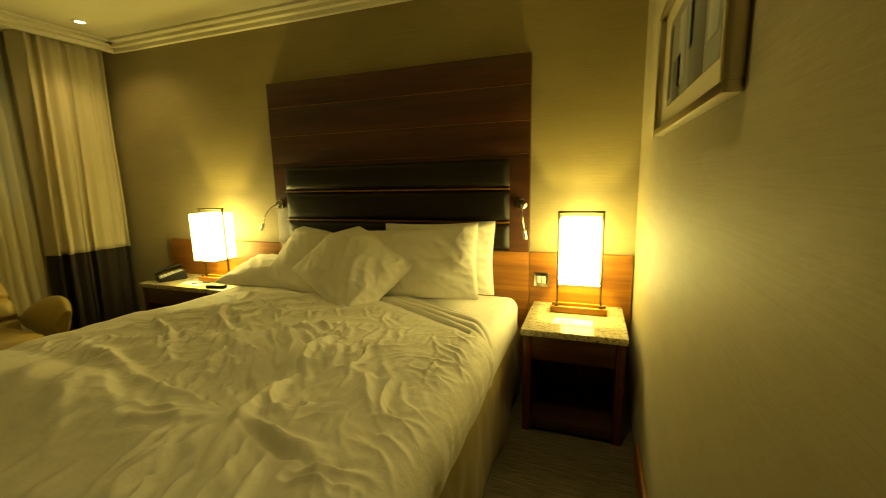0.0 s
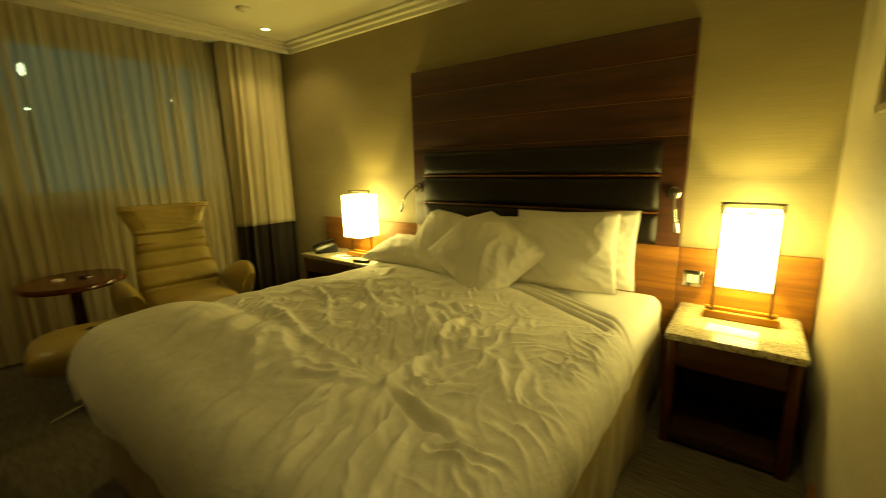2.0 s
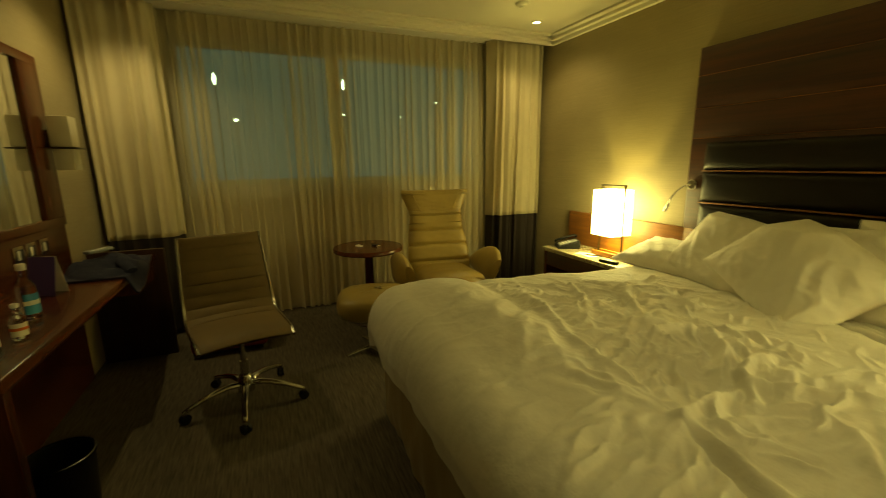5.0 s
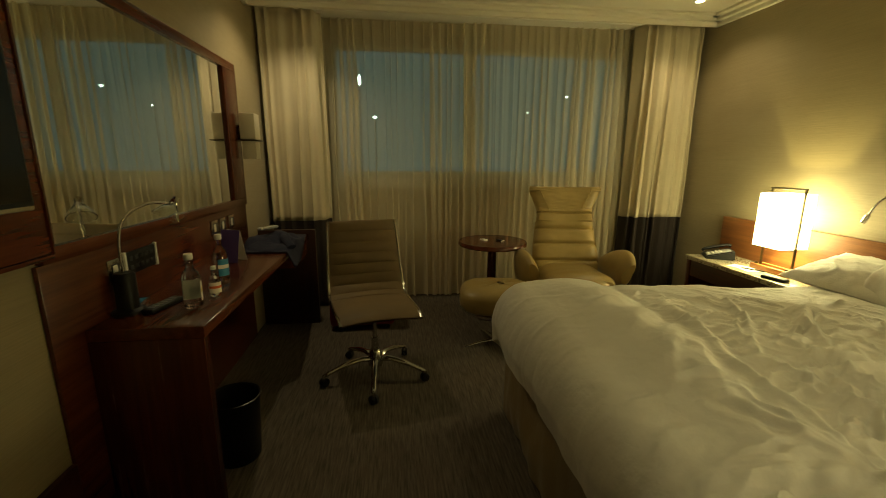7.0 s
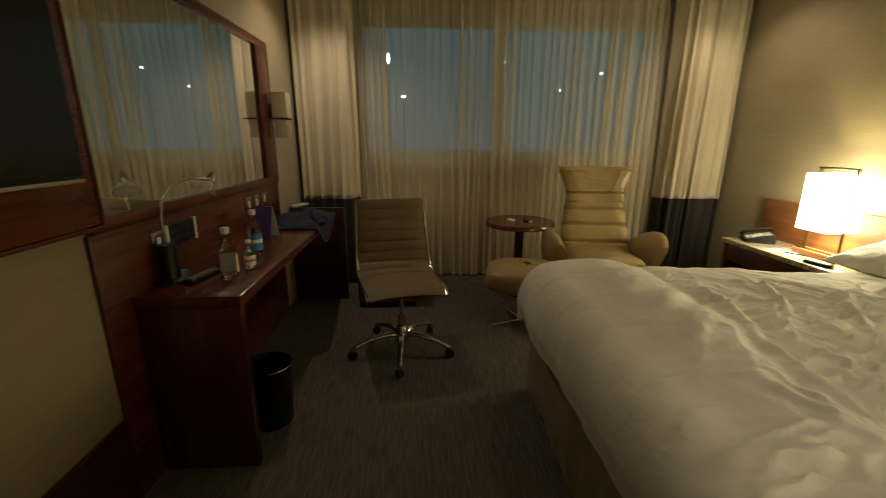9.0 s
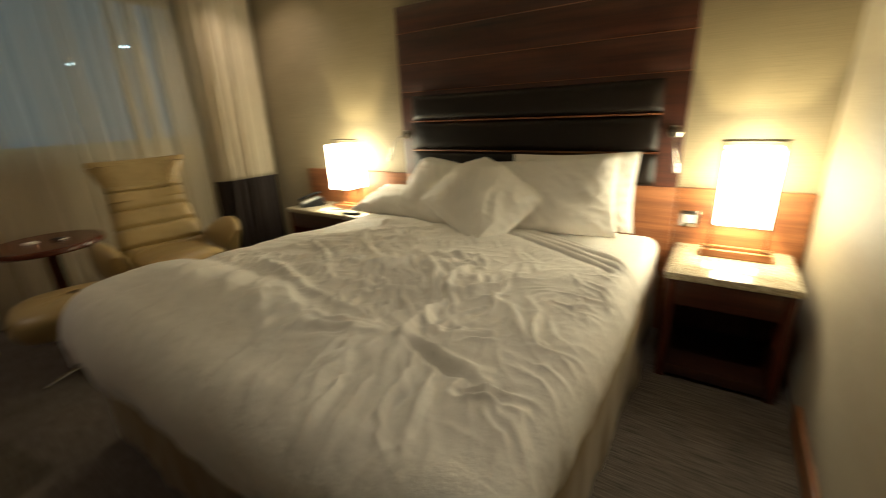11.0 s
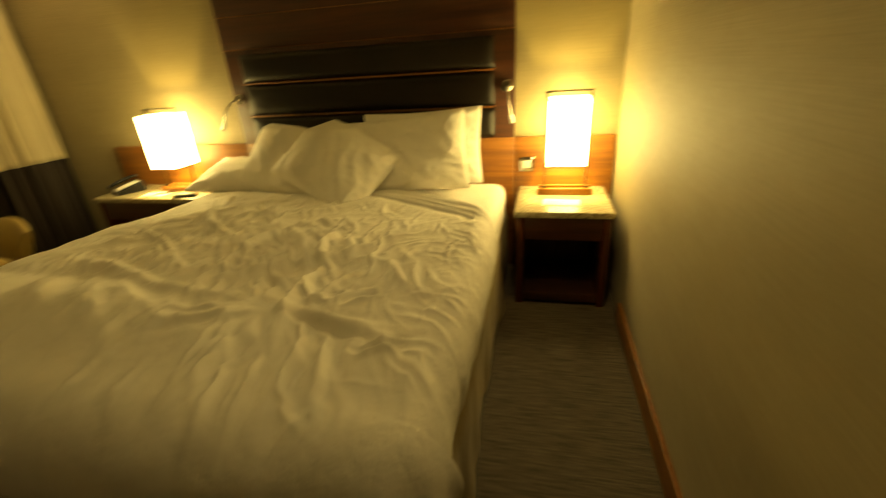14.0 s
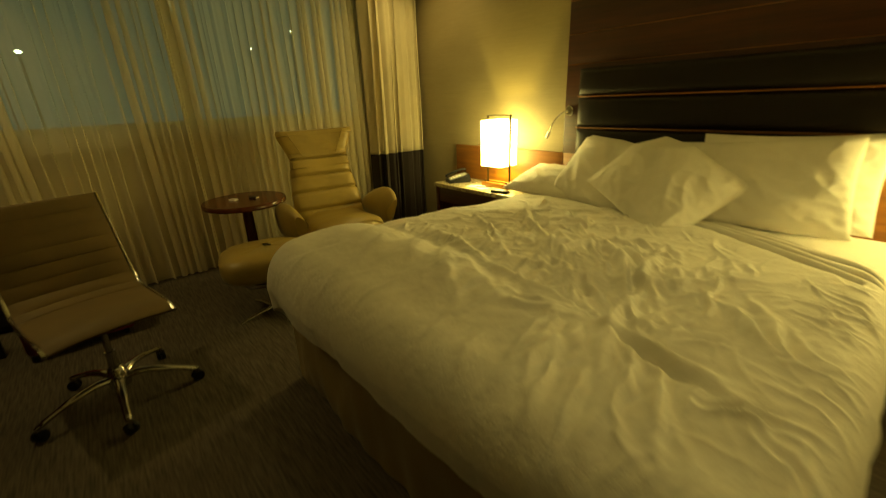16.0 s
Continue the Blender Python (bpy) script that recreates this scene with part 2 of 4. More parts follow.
def tube(bm, points, radius, steps=10, flat=1.0):
    """A round (or flattened) rod along points; radius: one, or one a point."""
    pts = [Vector(p) for p in points]
    radii = radius if isinstance(radius, (list, tuple)) else [radius] * len(pts)
    rings, side = [], None
    for k, p in enumerate(pts):
        way = (pts[min(k + 1, len(pts) - 1)] - pts[max(k - 1, 0)]).normalized()
        if side is None:
            side = way.cross(Vector((0, 0, 1)))
            if side.length < 0.05:
                side = way.cross(Vector((0, 1, 0)))
        side = (side - way * side.dot(way)).normalized()
        up = way.cross(side)
        rings.append([bm.verts.new(p + radii[k] * (side * math.cos(math.tau * j / steps) + up * flat * math.sin(math.tau * j / steps))) for j in range(steps)])
    for a, b in zip(rings, rings[1:]):
        for j in range(steps):
            bm.faces.new((a[j], a[(j + 1) % steps], b[(j + 1) % steps], b[j]))
    bm.faces.new(rings[0][::-1])
    bm.faces.new(rings[-1])
    bmesh.ops.recalc_face_normals(bm, faces=bm.faces)
    return bm


def curve(points, n=10):
    """Catmull-Rom points through the given ones."""
    p = [Vector(q) for q in points]
    p = [2 * p[0] - p[1], *p, 2 * p[-1] - p[-2]]
    out = []
    for a, b, c, d in zip(p, p[1:], p[2:], p[3:]):
        for k in range(n):
            t = k / n
            out.append(0.5 * (2 * b + (c - a) * t + (2 * a - 5 * b + 4 * c - d) * t * t + (3 * b - a - 3 * c + d) * t ** 3))
    return [*out, p[-2]]


def sheet(bm, nu, nv, place):
    """A grid of nu x nv cells whose corners place(u, v) gives, u and v from 0 to 1."""
    grid = [[bm.verts.new(place(i / nu, j / nv)) for j in range(nv + 1)] for i in range(nu + 1)]
    for i in range(nu):
        for j in range(nv):
            bm.faces.new((grid[i][j], grid[i + 1][j], grid[i + 1][j + 1], grid[i][j + 1]))
    return bm


def mesh(name, bm, mat, smooth=True):
    data = bpy.data.meshes.new(name)
    if smooth:
        for f in bm.faces:
            f.smooth = True
    bm.to_mesh(data)
    bm.free()
    data.materials.append(mat)
    if smooth:
        data.set_sharp_from_angle(angle=radians(38))
    return data


def part(name, bm, mat, parent, label="", smooth=True):
    ob = new(name, mesh(name, bm, mat, smooth))
    ob.parent = parent
    if label:
        tagged(ob, label)
    return ob


def thing(name, label, category, place=(0, 0, 0), turn=0.0, group=""):
    ob = new(name)
    ob.empty_display_size = 0.05
    ob.matrix_basis = pose(*place, 0, 0, turn)
    return tagged(ob, label, category, group)


def setting(name, bm, mat, label, category="", smooth=False):
    return tagged(new(name, mesh(name, bm, mat, smooth)), label, category or name.split("_")[0], kind="structure")


# ---- the room ----
HIGH, WIN, DESKWALL, DOORWAY = 2.515, -4.62, -3.85, -2.44
setting("floor", solid(-4.8, 1.5, -5.2, 0.1, -0.1, 0.0), CARPET, "grey-brown ribbed loop carpet on the bedroom floor", "floor")
setting("ceiling", solid(-4.8, 1.5, -5.2, 0.1, HIGH, HIGH + 0.1), CEILING, "cream painted plaster ceiling", "ceiling")
setting("wall_north", solid(-4.8, 0.1, 0.0, 0.12, 0, HIGH), WALL_X, "beige grasscloth wall behind the bed", "wall")
setting("wall_east", solid(0.0, 0.12, DOORWAY, 0.0, 0, HIGH), WALL_Y, "beige silky grasscloth wall beside the bed", "wall")
setting("wall_east_beyond", solid(0.0, 0.12, -5.2, DOORWAY - 0.96, 0, HIGH), WALL_Y, "beige grasscloth wall beyond the doorway", "wall")
setting("wall_east_lintel", solid(0.0, 0.12, DOORWAY - 0.96, DOORWAY, 2.1, HIGH), WALL_Y, "beige grasscloth wall over the doorway", "wall")
setting("wall_south", solid(-4.8, 0.12, DESKWALL - 0.12, DESKWALL, 0, HIGH), WALL_X, "beige grasscloth wall behind the desk", "wall")
bm = solid(WIN - 0.2, WIN, DESKWALL, 0.0, 0, 1.165)
box(bm, WIN - 0.2, WIN, DESKWALL, 0.0, 2.35, HIGH)
box(bm, WIN - 0.2, WIN, DESKWALL, -3.32, 1.165, 2.35)
box(bm, WIN - 0.2, WIN, -0.43, 0.0, 1.165, 2.35)
setting("wall_west", bm, plaster("window_wall_paint", (0.42, 0.34, 0.22)), "painted window wall behind the curtains", "wall")

# cornice: two steps of plaster, and a pelmet that hides the curtain track
PELMET = -4.10
bm = bmesh.new()
for depth, low, top in ((0.035, HIGH - 0.075, HIGH), (0.075, HIGH - 0.045, HIGH), (0.125, HIGH - 0.02, HIGH)):
    box(bm, PELMET, 0.0, -depth, 0.0, low, top, 0.004)
    box(bm, PELMET, 0.0, DESKWALL, DESKWALL + depth, low, top, 0.004)
    box(bm, -depth, 0.0, DOORWAY, 0.0, low, top, 0.004)
    box(bm, PELMET, PELMET + depth, DESKWALL, 0.0, low, top, 0.004)
setting("cornice", bm, CEILING, "stepped cream plaster cornice round the ceiling", "cornice")

# skirting boards
setting("baseboard_east", solid(-0.018, 0.0, DOORWAY + 0.03, -0.66, 0, 0.11, bevel=0.004), CHERRY, "reddish wooden skirting board along the side wall", "baseboard")
setting("baseboard_south", solid(-1.878, -0.0, DESKWALL, DESKWALL + 0.02, 0, 0.34, bevel=0.004), MAHOGANY_X, "dark reddish wooden skirting board under the screen", "baseboard")

# doorway in the side wall: dark frame and a closed door
frame_1 = setting("door_frame", solid(-0.022, 0.14, DOORWAY - 0.075, DOORWAY + 0.002, 0, 2.1, bevel=0.004), DARKWOOD_AND_SHADE, "dark wooden door frame", "door frame")
for a, b, c, d in ((DOORWAY - 0.962, DOORWAY - 0.89, 0, 2.1), (DOORWAY - 0.89, DOORWAY - 0.075, 2.03, 2.1)):
    part("jamb", solid(-0.022, 0.14, a, b, c, d, bevel=0.004), DARKWOOD_AND_SHADE, frame_1)
door_1 = setting("door_1", solid(0.03, 0.075, DOORWAY - 0.888, DOORWAY - 0.077, 0.008, 2.028, bevel=0.003), DARKWOOD_AND_SHADE, "closed dark wooden door", "door")
hb = tube(bmesh.new(), [(-0.02, DOORWAY - 0.82, 1.0), (-0.02, DOORWAY - 0.70, 1.0)], 0.009)
part("door_handle", tube(hb, [(0.03, DOORWAY - 0.82, 1.0), (-0.02, DOORWAY - 0.82, 1.0)], 0.009), CHROME, door_1)

# window with two lights
window_1 = setting("window_1", solid(WIN - 0.11, WIN - 0.05, -3.32, -0.43, 1.165, 1.215, bevel=0.005), material("white_frame", (0.5, 0.48, 0.42), 0.5), "wide two-light window with a pale frame", "window")
PALE = window_1.data.materials[0]
for y0, y1, z0, z1 in ((-3.32, -0.43, 2.30, 2.35), (-3.32, -3.27, 1.215, 2.30), (-0.48, -0.43, 1.215, 2.30), (-2.08, -2.00, 1.215, 2.30)):
    part("frame_bar", solid(WIN - 0.11, WIN - 0.05, y0, y1, z0, z1, bevel=0.005), PALE, window_1)
part("sill", solid(WIN - 0.05, WIN + 0.08, -3.36, -0.39, 1.05, 1.167, bevel=0.006), PALE, window_1)
for y0, y1 in ((-3.27, -2.08), (-2.00, -0.48)):
    p = part("pane", solid(WIN - 0.083, WIN - 0.077, y0, y1, 1.215, 2.30), PANE, window_1, smooth=False)
    p.visible_shadow = False

# night outside
setting("ground", solid(-60, -4.9, -40, 40, -6.1, -6.0), material("dark_ground", (0.04, 0.045, 0.05), 0.9), "dark ground outside at night", "ground")
setting("backdrop", solid(-41, -40, -60, 60, -6, 40), DUSK, "hazy blue-green night sky beyond the window", "backdrop")


# ---- bed ----
BX0, BX1, BY0, BY1 = -2.545, -0.615, -2.24, -0.10      # mattress
bed = thing("bed", "wide divan bed with a beige satin valance against the headboard", "bed")
part("divan_base", solid(BX0 + 0.09, BX1 - 0.12, BY0 + 0.07, BY1, 0.03, 0.36, bevel=0.015), BAND, bed)


def valance(u, v):
    """The skirt round three sides of the base, in soft pleats."""
    run = [(-0.635, -0.12), (-0.635, -2.215), (-2.51, -2.215), (-2.51, -0.12)]
    lengths = [2.095, 1.875, 2.095]
    s = u * sum(lengths)
    for (a, b), n in zip(zip(run, run[1:]), lengths):
        if s <= n:
            break
        s -= n
    s = min(s, n)
    t = s / n
    x, y = a[0] + (b[0] - a[0]) * t, a[1] + (b[1] - a[1]) * t
    out = (Vector((b[1] - a[1], -(b[0] - a[0]))).normalized()) * -1
    w = noise.noise((u * 60, v * 1.5, 0)) * 0.012 + noise.noise((u * 17, v * 2.2, 4)) * 0.024
    w *= 0.35 + (1 - v)
    edge = min(t, 1 - t) * n
    w *= min(1, edge / 0.1)
    w -= 0.03 * max(0.0, v - 0.8) / 0.2
    return (x + out.x * w, y + out.y * w, 0.012 + v * 0.455)


part("valance", sheet(bmesh.new(), 320, 10, valance), SATIN, bed, "beige satin valance hanging in soft folds")
mb = solid(BX0 + 0.01, BX1 - 0.032, BY0 + 0.06, BY1, 0.36, 0.615, bevel=0.07, segments=5)
part("mattress", mb, PILLOW, bed, "white fitted sheet over the mattress")

# creases of the cover: soft ridges as (x, y, heading, length, width, height, bend)
rng = random.Random(11)
CREASES = []


def crease(x, y, heading, length, width, high, bend=0.0):
    CREASES.append((x, y, radians(heading), length, width, high, bend))


# folds that run together where the cover is pinched near the foot
PX, PY = -1.19, -1.76
for k in range(16):
    a = rng.uniform(20, 160)
    r = rng.uniform(0.05, 0.26)
    c, s = math.cos(radians(a)), math.sin(radians(a))
    crease(PX + c * r + rng.uniform(-0.14, 0.14), PY + s * r * 0.8, a + rng.uniform(-14, 14), rng.uniform(0.05, 0.13), rng.uniform(0.009, 0.016), rng.uniform(0.004, 0.010), rng.uniform(-2.5, 2.5))
# pleats that fall from the long fold towards the foot
for k in range(30):
    x = rng.uniform(-1.75, -0.72)
    near = math.exp(-((x + 1.12) / 0.42) ** 2)
    long = rng.uniform(0.05, 0.10) + 0.06 * near
    crease(x, -1.80 - 0.05 * (x + 1.6) - long * rng.uniform(0.7, 1.6), -78 + 26 * (x + 1.15) + rng.uniform(-14, 14), long, rng.uniform(0.010, 0.018), rng.uniform(0.003, 0.012) * (0.12 + 0.9 * near), rng.uniform(-2, 2))
# fine wrinkles, thickest across the middle and towards the pillows
for k in range(240):
    x, y = rng.uniform(-2.45, -0.7), rng.uniform(-1.72, -0.5)
    near = math.exp(-((x + 1.75) ** 2 / 0.32 + (y + 1.15) ** 2 / 0.24))
    crease(x, y, rng.choice((-58, -42, 40, 62, 82, 102)) + rng.uniform(-15, 15), rng.uniform(0.04, 0.14), rng.uniform(0.007, 0.014), rng.uniform(0.002, 0.0105) * (0.42 + 0.85 * near), rng.uniform(-3, 3))
# short puckers that run out to the sides
for k in range(34):
    crease(-0.70 - rng.uniform(0, 0.13), rng.uniform(-2.05, -0.85), rng.uniform(-60, 10), rng.uniform(0.05, 0.12), rng.uniform(0.008, 0.014), rng.uniform(0.0015, 0.005), 0)
for k in range(20):
    crease(rng.uniform(-2.3, -0.8), -2.08 - rng.uniform(0, 0.08), 90 + rng.uniform(-22, 22), rng.uniform(0.06, 0.15), rng.uniform(0.011, 0.02), rng.uniform(0.001, 0.003), 0)
# the long folds
for line in ((-1.88, -1.65, -14, 0.36, 0.034, 0.022, 0.12), (-1.46, -1.745, -6, 0.30, 0.024, 0.020, 0.1), (-1.19, -1.66, 101, 0.22, 0.024, 0.030, -0.5), (-1.37, -1.30, 128, 0.24, 0.022, 0.026, 0.7), (-1.26, -1.33, 112, 0.18, 0.020, 0.024, -0.8),
             (-1.02, -1.825, -12, 0.16, 0.016, -0.020, 0.2), (-1.02, -1.785, -12, 0.15, 0.016, 0.008, 0.3), (-0.90, -1.53, -52, 0.13, 0.016, 0.022, 0.8), (-0.82, -1.56, -66, 0.12, 0.015, 0.018, 0.6),
             (-1.58, -1.25, 70, 0.18, 0.020, 0.020, -0.8), (-1.68, -1.30, 60, 0.15, 0.017, 0.016, 0.8), (-0.80, -1.88, 10, 0.08, 0.011, 0.011, 0.0), (-0.81, -1.92, 8, 0.08, 0.011, 0.011, 0.0),
             (-1.95, -1.12, -38, 0.24, 0.020, 0.020, 0.5), (-2.05, -1.32, -30, 0.20, 0.018, 0.017, -0.6), (-1.80, -0.95, 24, 0.20, 0.018, 0.015, 0.7), (-1.10, -1.32, 44, 0.22, 0.020, 0.014, 0.5)):
    crease(*line)
for k in range(16):
    t = k / 15
    crease(-2.35 + 0.95 * t + rng.uniform(-0.08, 0.08), -1.72 - 0.16 * rng.random(), -62 + 34 * t + rng.uniform(-9, 9), rng.uniform(0.16, 0.30), rng.uniform(0.022, 0.036), rng.uniform(0.004, 0.009), rng.uniform(-0.6, 0.6))
for k in range(18):
    a = -160 + 140 * k / 17 + rng.uniform(-5, 5)
    far = rng.uniform(0.12, 0.22)
    crease(PX + far * math.cos(radians(a)), PY + far * math.sin(radians(a)), a, rng.uniform(0.09, 0.16), rng.uniform(0.012, 0.020), rng.uniform(0.004, 0.009), rng.uniform(-1.2, 1.2))
for k in range(115):
    x, y = rng.uniform(-2.0, -1.0), rng.uniform(-1.70, -1.0)
    crease(x, y, 118 + 28 * math.sin(5 * x + 3 * y) + rng.uniform(-22, 22), rng.uniform(0.05, 0.13), rng.uniform(0.008, 0.014), rng.uniform(0.003, 0.008), rng.uniform(-3, 3))
CR = np.array(CREASES)


def crinkle(x, y):
    """Sharp irregular ridges at three sizes."""
    h = 0.0
    a, b = x * 0.80 + y * 0.60, -x * 0.60 + y * 0.80
    for scale, high, k in ((3.4, 0.022, 1.0), (7.0, 0.012, 5.0), (15.0, 0.005, 9.0)):
        n = 1 - 2 * abs(noise.noise((a * scale * 0.55, b * scale * 1.1, k)))
        h += high * (max(0.0, n) ** 3 - 0.2)
    return h


def crumple(x, y):
    """Height of the cover's creases at (x, y)."""
    wx = x + 0.022 * noise.noise((x * 6, y * 6, 21.0)) + 0.008 * noise.noise((x * 19, y * 19, 2.0))
    wy = y + 0.022 * noise.noise((x * 6, y * 6, 37.0)) + 0.008 * noise.noise((x * 19, y * 19, 6.0))
    dx, dy = wx - CR[:, 0], wy - CR[:, 1]
    c, s = np.cos(CR[:, 2]), np.sin(CR[:, 2])
    a, b = dx * c + dy * s, -dx * s + dy * c
    b = (b - CR[:, 6] * a * a) / CR[:, 4]
    ridge = CR[:, 5] * np.exp(-(a / CR[:, 3]) ** 2 * 1.6) * (np.exp(-np.abs(b) ** 1.5) - 0.5 * np.exp(-((b - 2.0) / 1.3) ** 2))
    total = 1.85 * float(ridge.sum())
    lively = math.exp(-((x + 1.70 + 0.25 * (y + 1.3)) ** 2 / 0.42 + (y + 1.15) ** 2 / 0.36)) * (0.7 + 0.9 * noise.noise((x * 2.2, y * 2.2, 14.0)))
    total += max(0.10 if y > -1.7 else 0.03, 1.2 * lively) * crinkle(wx, wy)
    total *= 1 - 0.65 * math.exp(-((x + 0.98) ** 2 / 0.10 + (y + 0.88) ** 2 / 0.09))
    total = 0.06 * math.tanh(total / 0.06)
    hollow = -0.048 * math.exp(-((x + 1.44) ** 2 / 0.10 + (y + 1.57) ** 2 / 0.022)) + 0.030 * math.exp(-((x + 1.95) ** 2 / 0.30 + (y + 1.90) ** 2 / 0.028)) + 0.012 * math.exp(-((x + 0.95) ** 2 / 0.06 + (y + 1.25) ** 2 / 0.10))
    west = max(0.0, min(1.0, (-1.15 - x) / 0.5))
    hollow += west * (0.013 * math.exp(-((y + 1.94) / 0.15) ** 2) - 0.014 * math.exp(-((y + 1.69) / 0.055) ** 2))
    wave = 0.014 * noise.noise((x * 2.2, y * 2.2, 1.0)) + 0.005 * noise.noise((x * 8, y * 8, 3.0)) + 0.0016 * noise.noise((x * 30, y * 22, 5.0))
    puff = 0.055 * max(0.0, min(1.0, (-y - 0.9) / 1.0)) * max(0.25, min(1.0, (-x - 0.6) / 1.4))
    return total + hollow + wave + puff


INX0, INX1, INY0 = BX0 + 0.09, BX1 - 0.122, BY0 + 0.125      # where the cover begins to turn down
TOP, ROLL = 0.66, 0.15


def cover(u, v):
    """The cover in cloth space, laid flat over the bed and turned down over foot and sides."""
    x = INX0 - 0.31 + u * (INX1 - INX0 + 0.31 + 0.275)
    head = -0.40 - 0.52 * max(0.0, min(1.0, (x + 1.65) / 1.0)) ** 1.3
    y = (INY0 - 0.315) + v * (head - INY0 + 0.315)
    cx, cy = min(max(x, INX0), INX1), max(y, INY0)
    dx, dy = x - cx, y - cy
    d = math.hypot(dx, dy)
    h = crumple(x, y) * min(1.0, 0.25 + (1 - v) * 9)
    if d < 1e-6:
        edge = max(0.0, 1 - (1 - v) * 14)
        return (x, y, TOP + h - 0.028 * edge ** 2)
    roll = ROLL * (0.75 if dx > 0 and abs(dy) < 1e-6 else 1.0)
    turn = min(d / roll, math.pi / 2)
    out = roll * math.sin(turn)
    down = roll * (1 - math.cos(turn)) + max(0.0, d - roll * math.pi / 2)
    ux, uy = dx / d, dy / d
    along = (y if abs(dx) > abs(dy) else x)
    hang = min(1.0, down / 0.26)
    corner = 2 * abs(ux * uy)
    flute = hang * (0.013 * math.sin(along * 11 + 2 * noise.noise((along * 2, 0, 7))) * (1 - corner) + 0.02 * corner * math.sin(math.atan2(uy, ux) * 9))
    flute += 0.02 * hang * noise.noise((along * 3.3, down * 3, 2.0)) + 0.012 * min(1.0, down / 0.1) * (abs(noise.noise((along * 9, down * 1.5, 6.0))) - 0.2)
    down = min(down, 0.34 + 0.14 * corner + 0.03 * noise.noise((x * 1.5, y * 1.5, 9)))
    grow = out + flute - 0.05 * max(0.0, hang - 0.55) + h * 0.55
    return (cx + ux * grow, cy + uy * grow, TOP - down + h * math.cos(turn))


duvet = thing("duvet", "rumpled white cotton duvet thrown over the bed", "duvet")
part("cover", sheet(bmesh.new(), 460, 440, cover), LINEN, duvet)


def turned_back(u, v):
    """The turned-back layers of the top sheet at the cover's head end, down over the side."""
    x = -2.50 + u * 1.89
    side = max(0.0, min(1.0, (x + 1.65) / 1.0))
    head = -0.40 - 0.52 * side ** 1.3
    wide = 0.10 + 0.10 * side
    y = head + wide - v * (wide + 0.07)
    rise = min(1.0, v / 0.22) ** 0.6
    fall = max(0.0, (v - 0.72) / 0.28) ** 2
    rib = abs(math.sin(v * 14 + 1.3 * noise.noise((x * 2.2, v, 0)) + 0.6 * x)) ** 0.7
    z = 0.616 + 0.050 * rise - 0.034 * fall + 0.011 * (rib - 0.5) * min(1.0, v * 6) + 0.006 * noise.noise((x * 7, v * 3, 5))
    over = max(0.0, x + 0.75) / 0.10
    if over:
        turn = min(over, 1.45)
        x, z = -0.75 + 0.112 * math.sin(turn), z - 0.112 * (1 - math.cos(turn))
    return (x, y - 0.04 * max(0.0, over), z)


part("folded_sheet", sheet(bmesh.new(), 180, 44, turned_back), PILLOW, duvet, "white top sheet folded back in layers")


def pillow(label, place, turn, spin=0, w=0.72, h=0.48, t=0.17, seed=0, flop=9.0):
    """A stuffed pillow with pinched corners; w across, h high, t thick."""
    p = tagged(new("pillow"), label, "pillow", "pillows on the bed")

    def side(sign):
        def at(u, v):
            a, b = 2 * u - 1, 2 * v - 1
            pinch = 1 - 0.07 * (1 - b * b) * abs(a) ** 3
            pinch2 = 1 - 0.09 * (1 - a * a) * abs(b) ** 3
            full = max(0.0, (1 - abs(a) ** 2.0) * (1 - abs(b) ** 2.0)) ** 0.55
            z = sign * t / 2 * full
            q = noise.noise((a * 1.7 + seed, b * 1.7, sign)) * 0.022 + (0.5 - abs(noise.noise((a * 3.4 + b * 2 + seed, b * 1.6, 3 + sign)))) * 0.022 * full
            fold = max(0.0, 1 - 3.2 * abs(noise.noise((a * 2.6 + seed * 3, b * 2.6 - seed, 5 + sign)))) ** 2 * 0.008 + max(0.0, 1 - 3.0 * abs(noise.noise((a * 6.5 - seed, b * 5.5 + seed, 9 + sign)))) ** 2 * 0.003
            q += fold * (0.35 + 0.65 * min(1.0, a * a + b * b))
            edge = max(abs(a), abs(b))
            z += sign * q * min(1, (1 - edge) * 5)
            ruck = 0.006 * math.sin(30 * (a if abs(b) > abs(a) else b) + seed) * max(0, edge - 0.8) * 5 * (1 - edge) * 6
            tuck = 1 - 0.03 * (a * b) ** 4
            return (a * w / 2 * pinch * tuck, b * h / 2 * pinch2 * tuck, z + sign * ruck)
        return at

    bm = bmesh.new()
    sheet(bm, 72, 56, side(1))
    sheet(bm, 72, 56, side(-1))
    bmesh.ops.remove_doubles(bm, verts=bm.verts, dist=0.0004)
    bmesh.ops.recalc_face_normals(bm, faces=bm.faces)
    p.matrix_basis = m = pose(*place, *turn) @ pose(0, 0, 0, 0, 0, spin)
    back = m.inverted()
    for v in bm.verts:
        q = m @ v.co
        if q.z > flop:
            over = q.z - flop
            q.z, q.y = flop + 0.25 * over, q.y + 0.5 * over
        if q.z < 0.655:
            q.z = 0.655 - 0.3 * (0.655 - q.z)
        v.co = back @ q
    part("stuffing_case", bm, PILLOW, p)
    return p


